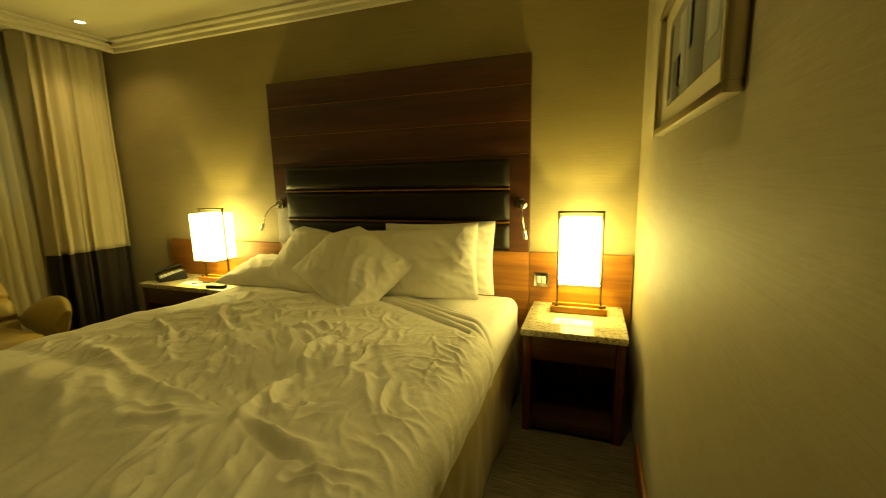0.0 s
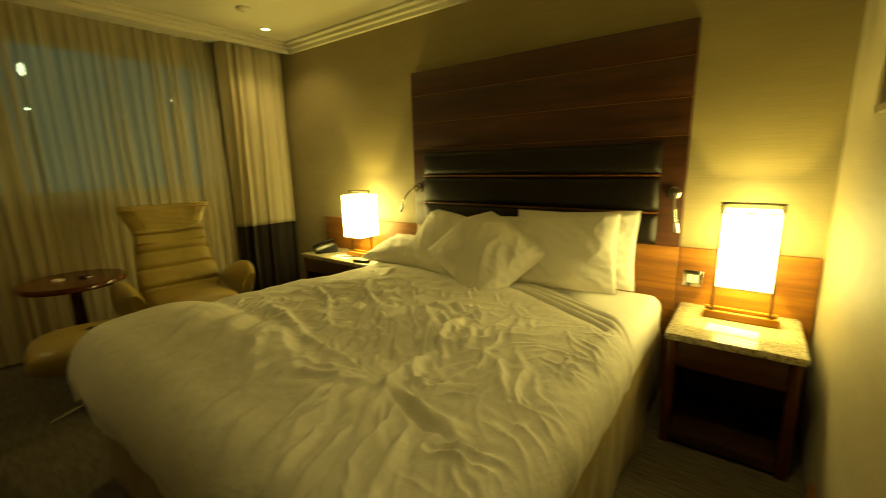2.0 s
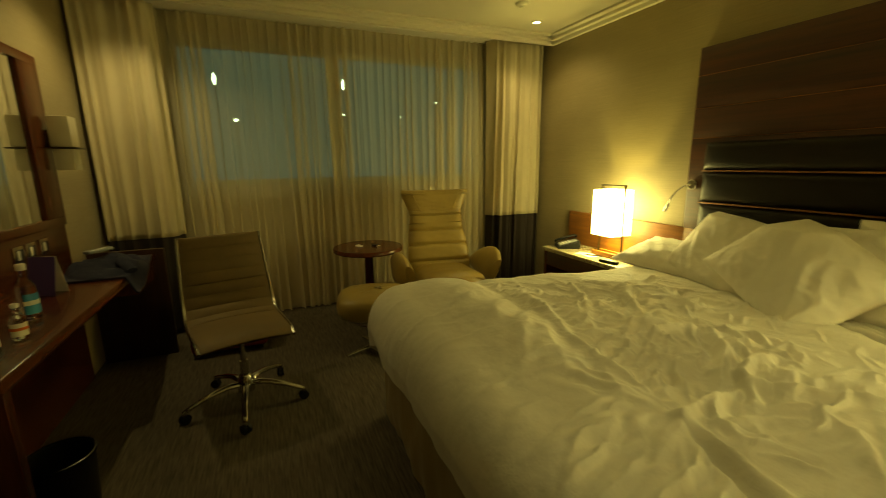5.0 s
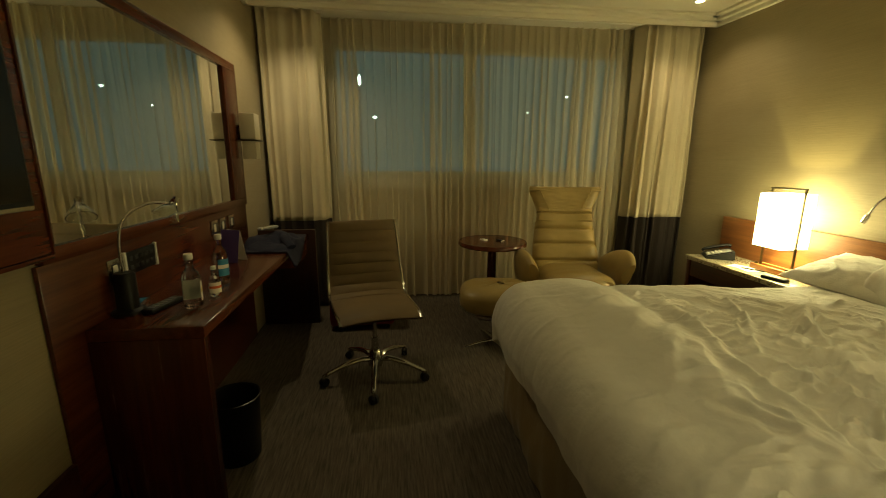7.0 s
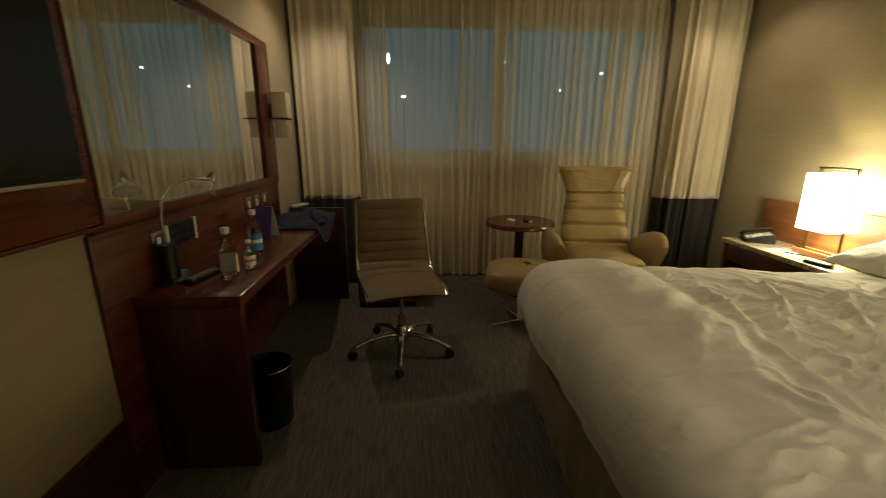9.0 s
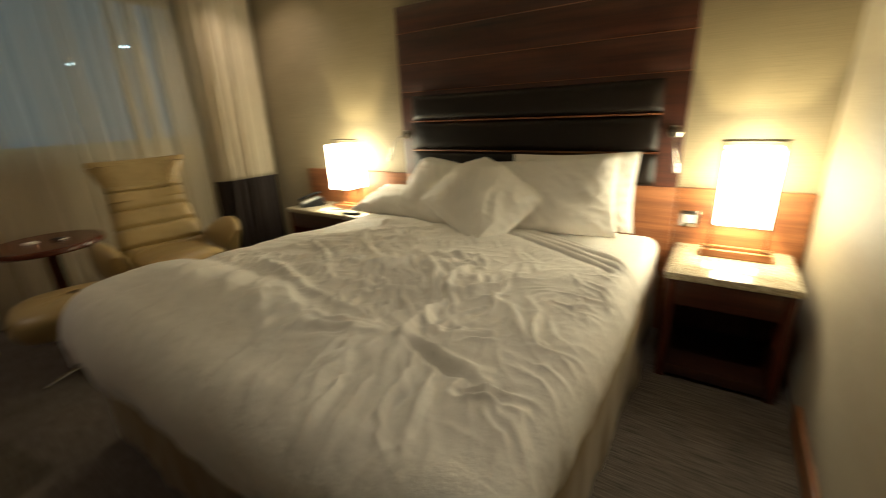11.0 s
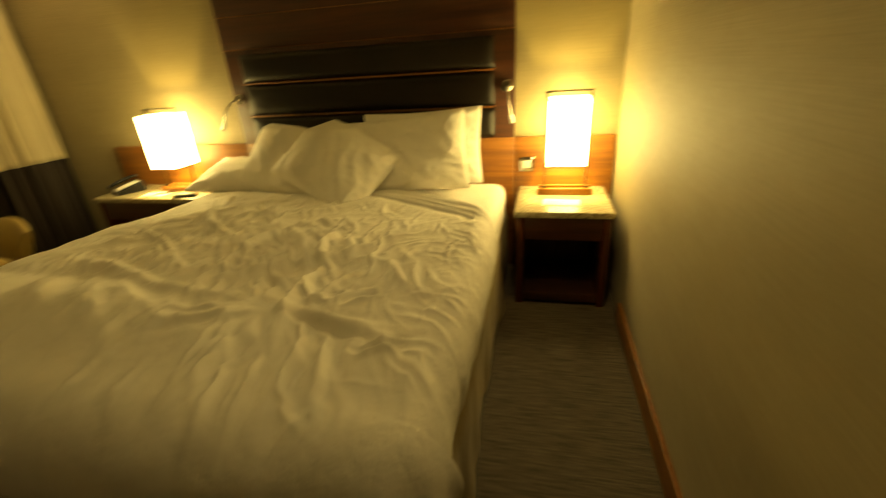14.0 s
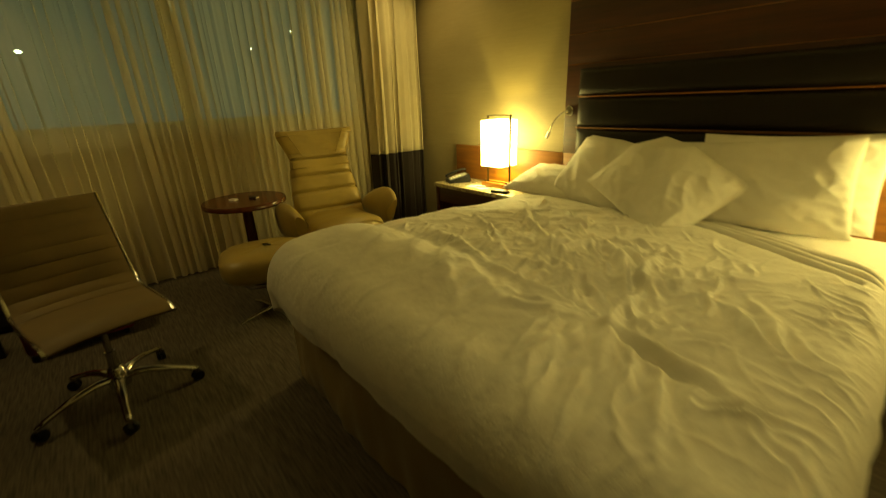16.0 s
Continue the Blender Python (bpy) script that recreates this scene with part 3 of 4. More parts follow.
pillow("white cotton pillow standing against the headboard", (-1.15, -0.20, 0.845), (74, 0, 1), 2, 0.76, 0.48, 0.16, 1)
pillow("white cotton pillow leaning on the pillow behind it", (-1.21, -0.335, 0.84), (64, 0, 3), 5, 0.74, 0.48, 0.18, 2)
pillow("white cotton pillow lying flat on the sheet", (-2.34, -0.28, 0.705), (12, 2, 4), 0, 0.72, 0.46, 0.18, 3)
pillow("plump white cotton pillow leaning back on the bed", (-1.93, -0.35, 0.80), (52, 0, -4), -12, 0.76, 0.52, 0.25, 4, 1.01)
pillow("plump white cotton pillow tipped onto one corner", (-1.60, -0.47, 0.825), (48, 0, 6), -36, 0.64, 0.54, 0.24, 5, 1.01)

# ---- headboard wall ----
wains = thing("wainscot", "low reddish cherry-wood panel along the wall behind the bed", "wall panel")
wains["kind"] = "structure"
for a, b in ((-3.695, -2.50), (-2.498, -0.602), (-0.60, -0.008)):
    part("board", solid(a, b, -0.036, -0.001, 0.0, 0.877, bevel=0.003), CHERRY, wains)
head = thing("headboard", "tall mahogany headboard panel with three dark padded leather bands", "headboard")
for z0, z1 in ((0.879, 1.475), (1.478, 1.665), (1.668, 1.868), (1.871, 2.041)):
    part("plank", solid(-2.497, -0.601, -0.052, -0.001, z0, z1, bevel=0.0025), MAHOGANY_X, head)


for z in (1.475, 1.665, 1.868):
    part("inlay", solid(-2.497, -0.601, -0.0535, -0.045, z, z + 0.0035), CHERRY, head, "thin lighter inlay line")


def pad(x0, x1, z0, z1):
    def at(u, v):
        a, b = 2 * u - 1, 2 * v - 1
        puff = ((1 - abs(a) ** 14) * (1 - abs(b) ** 4)) ** 0.5
        return ((x0 + x1) / 2 + a * (x1 - x0) / 2, -0.055 - 0.042 * puff + 0.0015 * noise.noise((a * 9, b * 3, z0)), (z0 + z1) / 2 + b * (z1 - z0) / 2)
    return sheet(bmesh.new(), 90, 14, at)


for z0, z1 in ((0.885, 1.058), (1.07, 1.264), (1.276, 1.448)):
    part("leather_band", pad(-2.39, -0.72, z0, z1), BLACK_HIDE, head, "dark brown padded leather band")
for z in (1.059, 1.265):
    part("strip", solid(-2.39, -0.72, -0.072, -0.05, z, z + 0.010, bevel=0.002), CHERRY, head, "thin reddish wooden strip")


def reading_light(x, side, label):
    r = thing("reading_light", label, "wall lamp", group="reading lights by the headboard")
    bm = bmesh.new()
    lathe(bm, [(0.0, 0.0), (0.034, 0.0), (0.034, 0.014), (0.028, 0.02), (0.0, 0.021)])
    bm.transform(pose(x, -0.0525, 1.177, 90))
    part("rose", bm, CHROME, r)
    path = ([(x, -0.07, 1.177), (x - 0.03, -0.10, 1.167), (x - 0.085, -0.12, 1.107), (x - 0.12, -0.12, 1.037)] if side < 0 else
            [(x, -0.07, 1.177), (x + 0.012, -0.115, 1.172), (x + 0.018, -0.13, 1.107), (x + 0.03, -0.125, 1.027)])
    pts = curve(path, 8)
    part("gooseneck", tube(bmesh.new(), pts, 0.0055), CHROME, r)
    a, b = pts[-1], pts[-1] + (pts[-1] - pts[-3]).normalized() * 0.055
    part("lamp_head", tube(bmesh.new(), [a, a.lerp(b, 0.08), b], [0.009, 0.013, 0.013], 14), CHROME, r)
    return r


reading_light(-2.454, -1, "small chrome gooseneck reading light, bent out sideways")
reading_light(-0.649, 1, "small chrome gooseneck reading light, hanging straight down")


# ---- bedside ----
def bedside_table(x0, x1, y0, high, label):
    n = thing("bedside_table", label, "bedside table", group="bedside tables")
    t = high - 0.035
    part("granite_top", solid(x0, x1, y0, -0.04, t, high, bevel=0.006), GRANITE, n, "polished speckled granite top")
    a, b, c, d = x0 + 0.012, x1 - 0.012, y0 + 0.015, -0.045
    for u, v in ((a, a + 0.04), (b - 0.04, b)):
        part("side_panel", solid(u, v, c, d, 0.0, t - 0.001, bevel=0.003), MAHOGANY_Z, n)
    part("drawer_front", solid(a + 0.043, b - 0.043, c + 0.004, d, t - 0.13, t - 0.001, bevel=0.003), MAHOGANY_X, n)
    # shelf and back of the open part are darker than the side panels
    part("bottom_shelf", solid(a + 0.041, b - 0.041, c + 0.004, d, 0.02, 0.075, bevel=0.003), DARKWOOD_AND_SHADE, n)
    part("back_panel", solid(a + 0.041, b - 0.041, d - 0.02, d - 0.001, 0.075, t - 0.13), DARKWOOD_AND_SHADE, n)
    return n


bedside_table(-0.568, -0.055, -0.555, 0.57, "mahogany bedside table with speckled granite top and open shelf")
bedside_table(-3.605, -2.60, -0.41, 0.58, "wide mahogany bedside table with speckled granite top")


def bedside_lamp(x, z):
    l = thing("bedside_lamp", "lit bedside lamp with square white shade in a bronze frame", "lamp", (x, -0.19, z), 0, "bedside lamps")
    part("foot", solid(-0.15, 0.15, -0.052, -0.026, 0.0, 0.038, bevel=0.003), CHERRY_LAMP, l, "reddish wooden foot")
    part("foot", solid(-0.15, 0.15, 0.026, 0.052, 0.0, 0.038, bevel=0.003), CHERRY_LAMP, l)
    part("foot_bar", solid(-0.148, 0.148, -0.0258, 0.0258, 0.004, 0.022), BRONZE, l)
    for s in (-1, 1):
        part("upright", solid(s * 0.118 - 0.006, s * 0.118 + 0.006, -0.007, 0.007, 0.022, 0.565, bevel=0.002), BRONZE, l)
        part("knob", lathe(bmesh.new(), [(0, 0), (0.011, 0), (0.011, 0.014), (0, 0.016)], (s * 0.118, -0.035, 0.0385), 14), BRONZE, l)
    part("top_bar", solid(-0.124, 0.124, -0.011, 0.011, 0.565, 0.577, bevel=0.002), BRONZE, l)
    part("lower_bar", solid(-0.124, 0.124, -0.007, 0.007, 0.166, 0.176, bevel=0.002), BRONZE, l)
    bm = bmesh.new()
    w, z0, z1 = 0.106, 0.178, 0.54
    pts = [(-w, -w), (w, -w), (w, w), (-w, w)]
    for p, q in zip(pts, pts[1:] + pts[:1]):
        bm.faces.new([bm.verts.new(c) for c in ((*p, z0), (*q, z0), (*q, z1), (*p, z1))])
    bmesh.ops.remove_doubles(bm, verts=bm.verts, dist=1e-5)
    bmesh.ops.bevel(bm, geom=[e for e in bm.edges if abs(e.verts[0].co.z - e.verts[1].co.z) > 0.1], offset=0.012, segments=3, affect="EDGES", profile=0.5)
    part("shade", bm, SHADE, l, "glowing white fabric shade")
    for zz in (z0, z1 - 0.004):
        bm = bmesh.new()
        for a, b, c, d in ((-w, w, -w - 0.002, -w + 0.002), (-w, w, w - 0.002, w + 0.002), (-w - 0.002, -w + 0.002, -w, w), (w - 0.002, w + 0.002, -w, w)):
            box(bm, a, b, c, d, zz, zz + 0.004)
        part("shade_ring", bm, WHITE, l)
    return l


bedside_lamp(-0.297, 0.57)
bedside_lamp(-3.01, 0.58)


# ---- things on the bedside tables and walls ----
def switch_plate(name, label, x, y, z, facing, w=0.086, h=0.086, rockers=1, metal=None):
    s = thing(name, label, "switch", (x, y, z), facing)
    part("plate", solid(-w / 2, w / 2, -0.006, 0.0, -h / 2, h / 2, bevel=0.002), metal or CHROME, s)
    part("surround", solid(-w * 0.30, w * 0.42, -0.0075, -0.006, -h * 0.30, h * 0.30), BLACK, s)
    for k in range(rockers):
        a = -w * 0.26 + k * w * 0.3
        part("rocker", solid(a, a + w * 0.26, -0.012, -0.0075, -h * 0.26, h * 0.26, bevel=0.0015), WHITE, s)
    return s


switch_plate("light_switch", "square chrome light switch with white rocker on the wood panel", -0.523, -0.036, 0.71, 0, 0.09, 0.09, 2)

note = thing("note_card", "white printed card lying on the granite top", "card", (-0.32, -0.385, 0.5702), -4)
part("sheet", solid(-0.10, 0.10, -0.055, 0.055, 0, 0.0015), PAPER, note)
for k, w in enumerate((0.05, 0.08, 0.07)):
    part("printed_line", solid(-0.07, -0.07 + w, 0.03 - k * 0.02, 0.034 - k * 0.02, 0.0015, 0.0019), INK, note)

phone = thing("telephone", "black desk telephone with grey keypad on the bedside table", "telephone", (-3.465, -0.24, 0.5802), -28)
bm = bmesh.new()
vs = [bm.verts.new(p) for p in ((-0.09, -0.10, 0), (0.09, -0.10, 0), (0.09, 0.10, 0), (-0.09, 0.10, 0), (-0.085, -0.095, 0.022), (0.085, -0.095, 0.022), (0.085, 0.095, 0.075), (-0.085, 0.095, 0.075))]
for f in ((3, 2, 1, 0), (4, 5, 6, 7), (0, 1, 5, 4), (1, 2, 6, 5), (2, 3, 7, 6), (3, 0, 4, 7)):
    bm.faces.new([vs[k] for k in f])
bmesh.ops.bevel(bm, geom=list(bm.edges), offset=0.007, segments=3, affect="EDGES")
part("body", bm, BLACK, phone)
slope = Matrix.Rotation(math.atan2(0.053, 0.19), 4, "X")
bm = solid(-0.018, 0.075, -0.085, 0.075, 0, 0.004, bevel=0.0015)
bm.transform(Matrix.Translation((0, 0, 0.0505)) @ slope)
part("face_plate", bm, GREY, phone)
for r in range(4):
    for c in range(3):
        bm = solid(-0.008 + c * 0.026, 0.010 + c * 0.026, -0.075 + r * 0.026, -0.060 + r * 0.026, 0.004, 0.008, bevel=0.0015)
        bm.transform(Matrix.Translation((0, 0, 0.0505)) @ slope)
        part("key", bm, WHITE, phone)
bm = tube(bmesh.new(), curve([(-0.055, -0.095, 0.012), (-0.055, -0.07, 0.026), (-0.055, 0.07, 0.026), (-0.055, 0.10, 0.012)], 6), [0.020] * 2 + [0.016] * 15 + [0.020] * 2, 12, 0.7)
bm.transform(Matrix.Translation((0, 0, 0.052)) @ slope)
part("handset", bm, BLACK, phone, "black handset in its cradle")

for x, y, turn in ((-3.17, -0.30, 18), (-3.10, -0.31, -10)):
    pad_ = thing("notepaper", "loose white paper on the bedside table", "paper", (x, y, 0.5803 if turn > 0 else 0.5825), turn, "papers by the telephone")
    part("sheet", solid(-0.07, 0.07, -0.05, 0.05, 0, 0.0015), PAPER, pad_)
    part("printed_line", solid(-0.05, 0.03, 0.02, 0.024, 0.0015, 0.0019), INK, pad_)
pen = thing("pen", "slim dark pen lying on the papers", "pen", (-3.07, -0.30, 0.5882), 30)
part("barrel", tube(bmesh.new(), [(-0.07, 0, 0), (-0.062, 0, 0), (0.062, 0, 0), (0.07, 0, 0)], [0.001, 0.004, 0.004, 0.002], 10), BLACK, pen)
zap = thing("remote_control", "short black remote control on the bedside table", "remote control", (-2.84, -0.36, 0.5802), 12)
part("body", solid(-0.075, 0.075, -0.025, 0.025, 0, 0.022, bevel=0.008, segments=3), BLACK, zap)
part("button_pad", solid(-0.055, 0.03, -0.015, 0.015, 0.022, 0.024, bevel=0.0008), GREY, zap)

# framed picture on the side wall
PY0, PY1, PZ0, PZ1 = -1.695, -0.797, 1.478, 1.90
pic = thing("framed_picture", "abstract grey print with cream mat in a thin silver frame", "picture")
ALU = material("brushed_silver_frame", (0.55, 0.50, 0.40), 0.28, 1.0)
for a, b, c, d in ((PY0, PY1, PZ0, PZ0 + 0.022), (PY0, PY1, PZ1 - 0.022, PZ1), (PY0, PY0 + 0.022, PZ0 + 0.022, PZ1 - 0.022), (PY1 - 0.022, PY1, PZ0 + 0.022, PZ1 - 0.022)):
    part("frame_bar", solid(-0.036, -0.002, a, b, c, d, bevel=0.002), ALU, pic)
part("mat", solid(-0.016, -0.003, PY0 + 0.021, PY1 - 0.021, PZ0 + 0.021, PZ1 - 0.021), material("cream_mat", (0.55, 0.49, 0.36), 0.9), pic, "cream card mat")
GREYS = [material("print_grey", (v, v * 0.96, v * 0.85), 0.8) for v in (0.20, 0.10, 0.055, 0.30)]
a0, a1, b0, b1 = PY0 + 0.115, PY1 - 0.15, PZ0 + 0.085, PZ1 - 0.075
part("print", solid(-0.0175, -0.016, a0, a1, b0, b1), GREYS[0], pic, "grey abstract print")
for y, z, w, h, k in ((0.14, 0.0, 0.16, 0.24, 1), (0.36, 0.03, 0.10, 0.20, 3), (0.42, 0.0, 0.12, 0.12, 2), (0.58, 0.02, 0.07, 0.22, 2), (0.02, 0.06, 0.09, 0.16, 3), (0.27, 0.10, 0.05, 0.15, 2)):
    part("printed_shape", solid(-0.0185, -0.0175 - 0.0001 * k, a0 + y, min(a0 + y + w, a1), b0 + z, min(b0 + z + h, b1), bevel=0.0002), GREYS[k], pic)

# ceiling fittings
def downlight(x, y):
    d = thing("downlight", "small lit recessed ceiling downlight with white trim", "ceiling light", (x, y, HIGH), 0, "ceiling downlights")
    part("trim", lathe(bmesh.new(), [(0.030, -0.001), (0.030, -0.007), (0.046, -0.006), (0.050, -0.001), (0.030, -0.001)], steps=40), WHITE, d)
    part("lens", lathe(bmesh.new(), [(0.0, -0.0035), (0.029, -0.0035)], steps=32), DOWN, d, "glowing lens")
    return d


# the third fitting, over the bedside aisle, is invented for the added lamp
for x, y in ((-3.76, -0.44), (-3.74, -3.43), (-0.42, -1.55)):
    downlight(x, y)
smoke = thing("smoke_detector", "round cream smoke detector on the ceiling", "detector", (-3.44, -0.80, HIGH))
part("body", lathe(bmesh.new(), [(0.0, -0.028), (0.030, -0.027), (0.044, -0.018), (0.05, -0.008), (0.05, -0.001)], steps=36), CEILING, smoke)
part("sensor_cap", lathe(bmesh.new(), [(0.0, -0.034), (0.014, -0.033), (0.016, -0.0275)], steps=20), CEILING, smoke)


# ---- curtains ----
def folds(y0, y1, x, z0, z1, deep, count, seed, nu=160, nv=26, lap=0.35, curl=0):
    r = random.Random(seed)
    warp = [r.uniform(-1, 1) for _ in range(40)]

    def at(u, v):
        k = max(0.0, u * count + 1.1 * noise.noise((u * count * 0.28, 0.35 * v, seed)))
        i = int(min(k, count - 1e-6))
        ph = (k + 0.32 * warp[i % 40] * math.sin(math.pi * (k - i))) * math.tau
        a = deep * (0.72 + 0.95 * noise.noise((k * 0.31, v * 0.8, seed + 5))) * (1.0 - 0.35 * v)
        w = math.sin(ph) + 0.3 * math.sin(2 * ph + seed) + 0.9 * noise.noise((u * count * 0.45, v * 1.3, seed))
        y = y0 + (y1 - y0) * u + lap * a * math.cos(ph) + 0.01 * noise.noise((u * 5, v * 3, seed + 2))
        inner = 1 - u if curl > 0 else u
        back = 0.13 * max(0.0, 1 - inner / 0.22) ** 2 if curl else 0.0
        return (x + a * w - back, y, z0 + (z1 - z0) * v)
    return sheet(bmesh.new(), nu, nv, at)


def drape(y0, y1, x, count, seed, curl, label):
    c = thing("curtain", label, "curtain", group="lined curtains at the window ends")
    for name, mat, text in (("upper_panel", CREAM, "cream fabric"), ("lower_band", BAND, "dark brown band")):
        bm = folds(y0, y1, x, 0.015, 2.49, 0.040, count, seed, 170, 60, 0.6, curl)
        bmesh.ops.bisect_plane(bm, geom=bm.verts[:] + bm.edges[:] + bm.faces[:], plane_co=(0, 0, 0.80), plane_no=(0, 0, 1), clear_inner=(name == "upper_panel"), clear_outer=(name != "upper_panel"))
        ob = part(name, bm, mat, c, text)
        s = ob.modifiers.new("thickness", "SOLIDIFY")
        s.thickness = 0.006
    return c


drape(-3.815, -3.34, -4.26, 6.0, 3, 1, "cream curtain with a dark brown bottom band, drawn aside")
drape(-0.62, -0.04, -4.22, 6.5, 8, -1, "cream curtain with a dark brown bottom band by the bed wall")
for y0, y1, n, seed in ((-3.80, -2.02, 25.0, 5), (-2.14, -0.06, 29.0, 12)):
    s = thing("sheer_curtain", "pale translucent sheer curtain hanging in fine folds", "curtain", group="sheer curtains across the window")
    part("voile", folds(y0, y1, -4.43 - (0.03 if seed == 5 else 0), 0.02, 2.49, 0.026, n, seed, 900, 22, 1.5), SHEER, s)
rail = thing("curtain_track", "white metal curtain track behind the pelmet", "curtain track")
part("rail", solid(-4.44, -4.28, -3.83, -0.02, 2.491, 2.51), WHITE, rail)

# lamps outside in the night
for y, z, r, tall in ((-3.57, 3.32, 0.045, 3.0), (-3.20, 2.41, 0.06, 0.6), (-0.60, 3.36, 0.045, 3.0), (-0.63, 2.62, 0.035, 0.7), (2.0, 3.03, 0.04, 0.8), (0.92, 2.6, 0.03, 0.8)):
    l = thing("street_lamp", "distant glowing street lamp on a thin dark pole", "street lamp", (-12.0, y, 0), group="street lamps outside")
    bm = bmesh.new()
    bmesh.ops.create_icosphere(bm, subdivisions=2, radius=r)
    bm.transform(Matrix.Translation((0, 0, z)) @ Matrix.Diagonal((0.7, 1, tall, 1)))
    part("lantern", bm, OUTLAMP, l, "glowing lantern")
    part("pole", tube(bmesh.new(), [(-0.1, 0, -6.0), (-0.1, 0, z - r)], 0.012, 8), BLACK, l)

# ---- desk, mirror and screen wall ----
DW = DESKWALL
desk = thing("desk", "narrow mahogany writing desk with a polished top against the wall", "desk")
part("desk_top", solid(-3.88, -2.01, DW + 0.018, -3.45, 0.705, 0.75, bevel=0.004), DESKTOP, desk, "polished reddish wooden top")
part("end_panel", solid(-2.052, -2.012, DW + 0.018, -3.455, 0.0, 0.704, bevel=0.003), MAHOGANY_Z, desk)
# far end panel and apron: shade under the desk put into a darker wood
part("end_panel", solid(-3.92, -3.882, DW + 0.018, -3.40, 0.0, 0.78, bevel=0.003), DARKWOOD_AND_SHADE, desk)
part("apron", solid(-3.88, -2.054, DW + 0.03, DW + 0.05, 0.40, 0.704), DARKWOOD_AND_SHADE, desk)
part("drawer_unit", solid(-3.88, -3.45, DW + 0.052, -3.47, 0.58, 0.704, bevel=0.003), DESKTOP, desk)
back = thing("wall_panel", "dark mahogany panel behind the desk framing the mirror", "wall panel")
back["kind"] = "structure"
part("lower_board", solid(-3.68, -1.88, DW + 0.001, DW + 0.016, 0.0, 1.005, bevel=0.002), DESKTOP, back)
mirror = thing("mirror", "large wall mirror in a wide mahogany frame above the desk", "mirror")
part("glass", solid(-3.46, -1.95, DW + 0.003, DW + 0.012, 1.055, 1.89), MIRROR, mirror, "clear mirror glass", smooth=False)
for a, b, c, d in ((-3.68, -1.893, 1.89, 1.94), (-3.68, -1.893, 1.007, 1.055), (-3.68, -3.46, 1.055, 1.89), (-1.95, -1.893, 1.055, 1.89)):
    part("frame_bar", solid(a, b, DW + 0.001, DW + 0.028, c, d, bevel=0.003), DESKTOP if b - a > 1 else MAHOGANY_Z, mirror)
tvp = thing("screen_panel", "mahogany wall panel that carries the television", "wall panel")
part("board", solid(-1.885, -0.72, DW + 0.001, DW + 0.065, 1.045, 1.94, bevel=0.005), DESKTOP, tvp)
part("edge_trim", solid(-1.891, -1.8855, DW + 0.001, DW + 0.068, 1.043, 1.942, bevel=0.001), MAHOGANY_Z, tvp)
part("lower_trim", solid(-1.885, -0.72, DW + 0.001, DW + 0.069, 1.032, 1.0445, bevel=0.002), DESKTOP, tvp)
part("upper_trim", solid(-1.885, -0.72, DW + 0.001, DW + 0.069, 1.9405, 1.953, bevel=0.002), DESKTOP, tvp)
tv = thing("television", "switched-off black flat television on the wood panel", "television")
part("casing", solid(-1.80, -0.90, DW + 0.066, DW + 0.11, 1.185, 1.67, bevel=0.006), BLACK, tv)
part("screen", solid(-1.787, -0.913, DW + 0.110, DW + 0.1125, 1.21, 1.657), SCREEN, tv, "dark glossy screen")
part("lower_trim", solid(-1.79, -0.91, DW + 0.110, DW + 0.114, 1.188, 1.198), CHROME, tv, "thin silver trim")

sconce = thing("wall_sconce", "unlit wall lamp with square white shade over a glass plate", "wall lamp", (-3.66, DW + 0.028, 1.50))
part("back_plate", solid(-0.02, 0.02, 0.0, 0.012, -0.05, 0.05, bevel=0.002), CHROME, sconce)
part("arm", tube(bmesh.new(), [(0, 0.01, -0.04), (0, 0.11, -0.04)], 0.007), CHROME, sconce)
part("upper_shade", solid(-0.055, 0.055, 0.02, 0.12, -0.045, 0.125, bevel=0.004), SCONCE_SHADE, sconce, "square white fabric shade")
part("glass_plate", solid(-0.075, 0.075, 0.001, 0.14, -0.056, -0.048, bevel=0.002), BRONZE, sconce, "dark plate under the shade")
part("lower_shade", solid(-0.05, 0.05, 0.025, 0.115, -0.178, -0.057, bevel=0.004), SCONCE_SHADE, sconce)

lamp = thing("desk_lamp", "chrome gooseneck desk lamp on a black round foot", "lamp", (-2.18, -3.785, 0.75))
part("foot", lathe(bmesh.new(), [(0, 0), (0.055, 0), (0.055, 0.012), (0.036, 0.02), (0.036, 0.15), (0.03, 0.158), (0, 0.158)], steps=28), BLACK, lamp, "black cylinder foot")
neck = curve([(0, 0, 0.15), (0, 0.0, 0.27), (-0.02, 0.02, 0.36), (-0.09, 0.07, 0.405), (-0.17, 0.12, 0.395)], 8)
part("gooseneck", tube(bmesh.new(), neck, 0.006), CHROME, lamp)
bm = bmesh.new()
lathe(bm, [(0.012, 0.03), (0.016, 0.0), (0.036, -0.03), (0.05, -0.06), (0.047, -0.06), (0.033, -0.03), (0.012, 0.0)], steps=24)
bm.transform(Matrix.Translation(neck[-1]) @ Matrix.Rotation(radians(-35), 4, Vector((0.6, 0.8, 0))))
part("lamp_head", bm, CLEAR, lamp, "clear glass head")

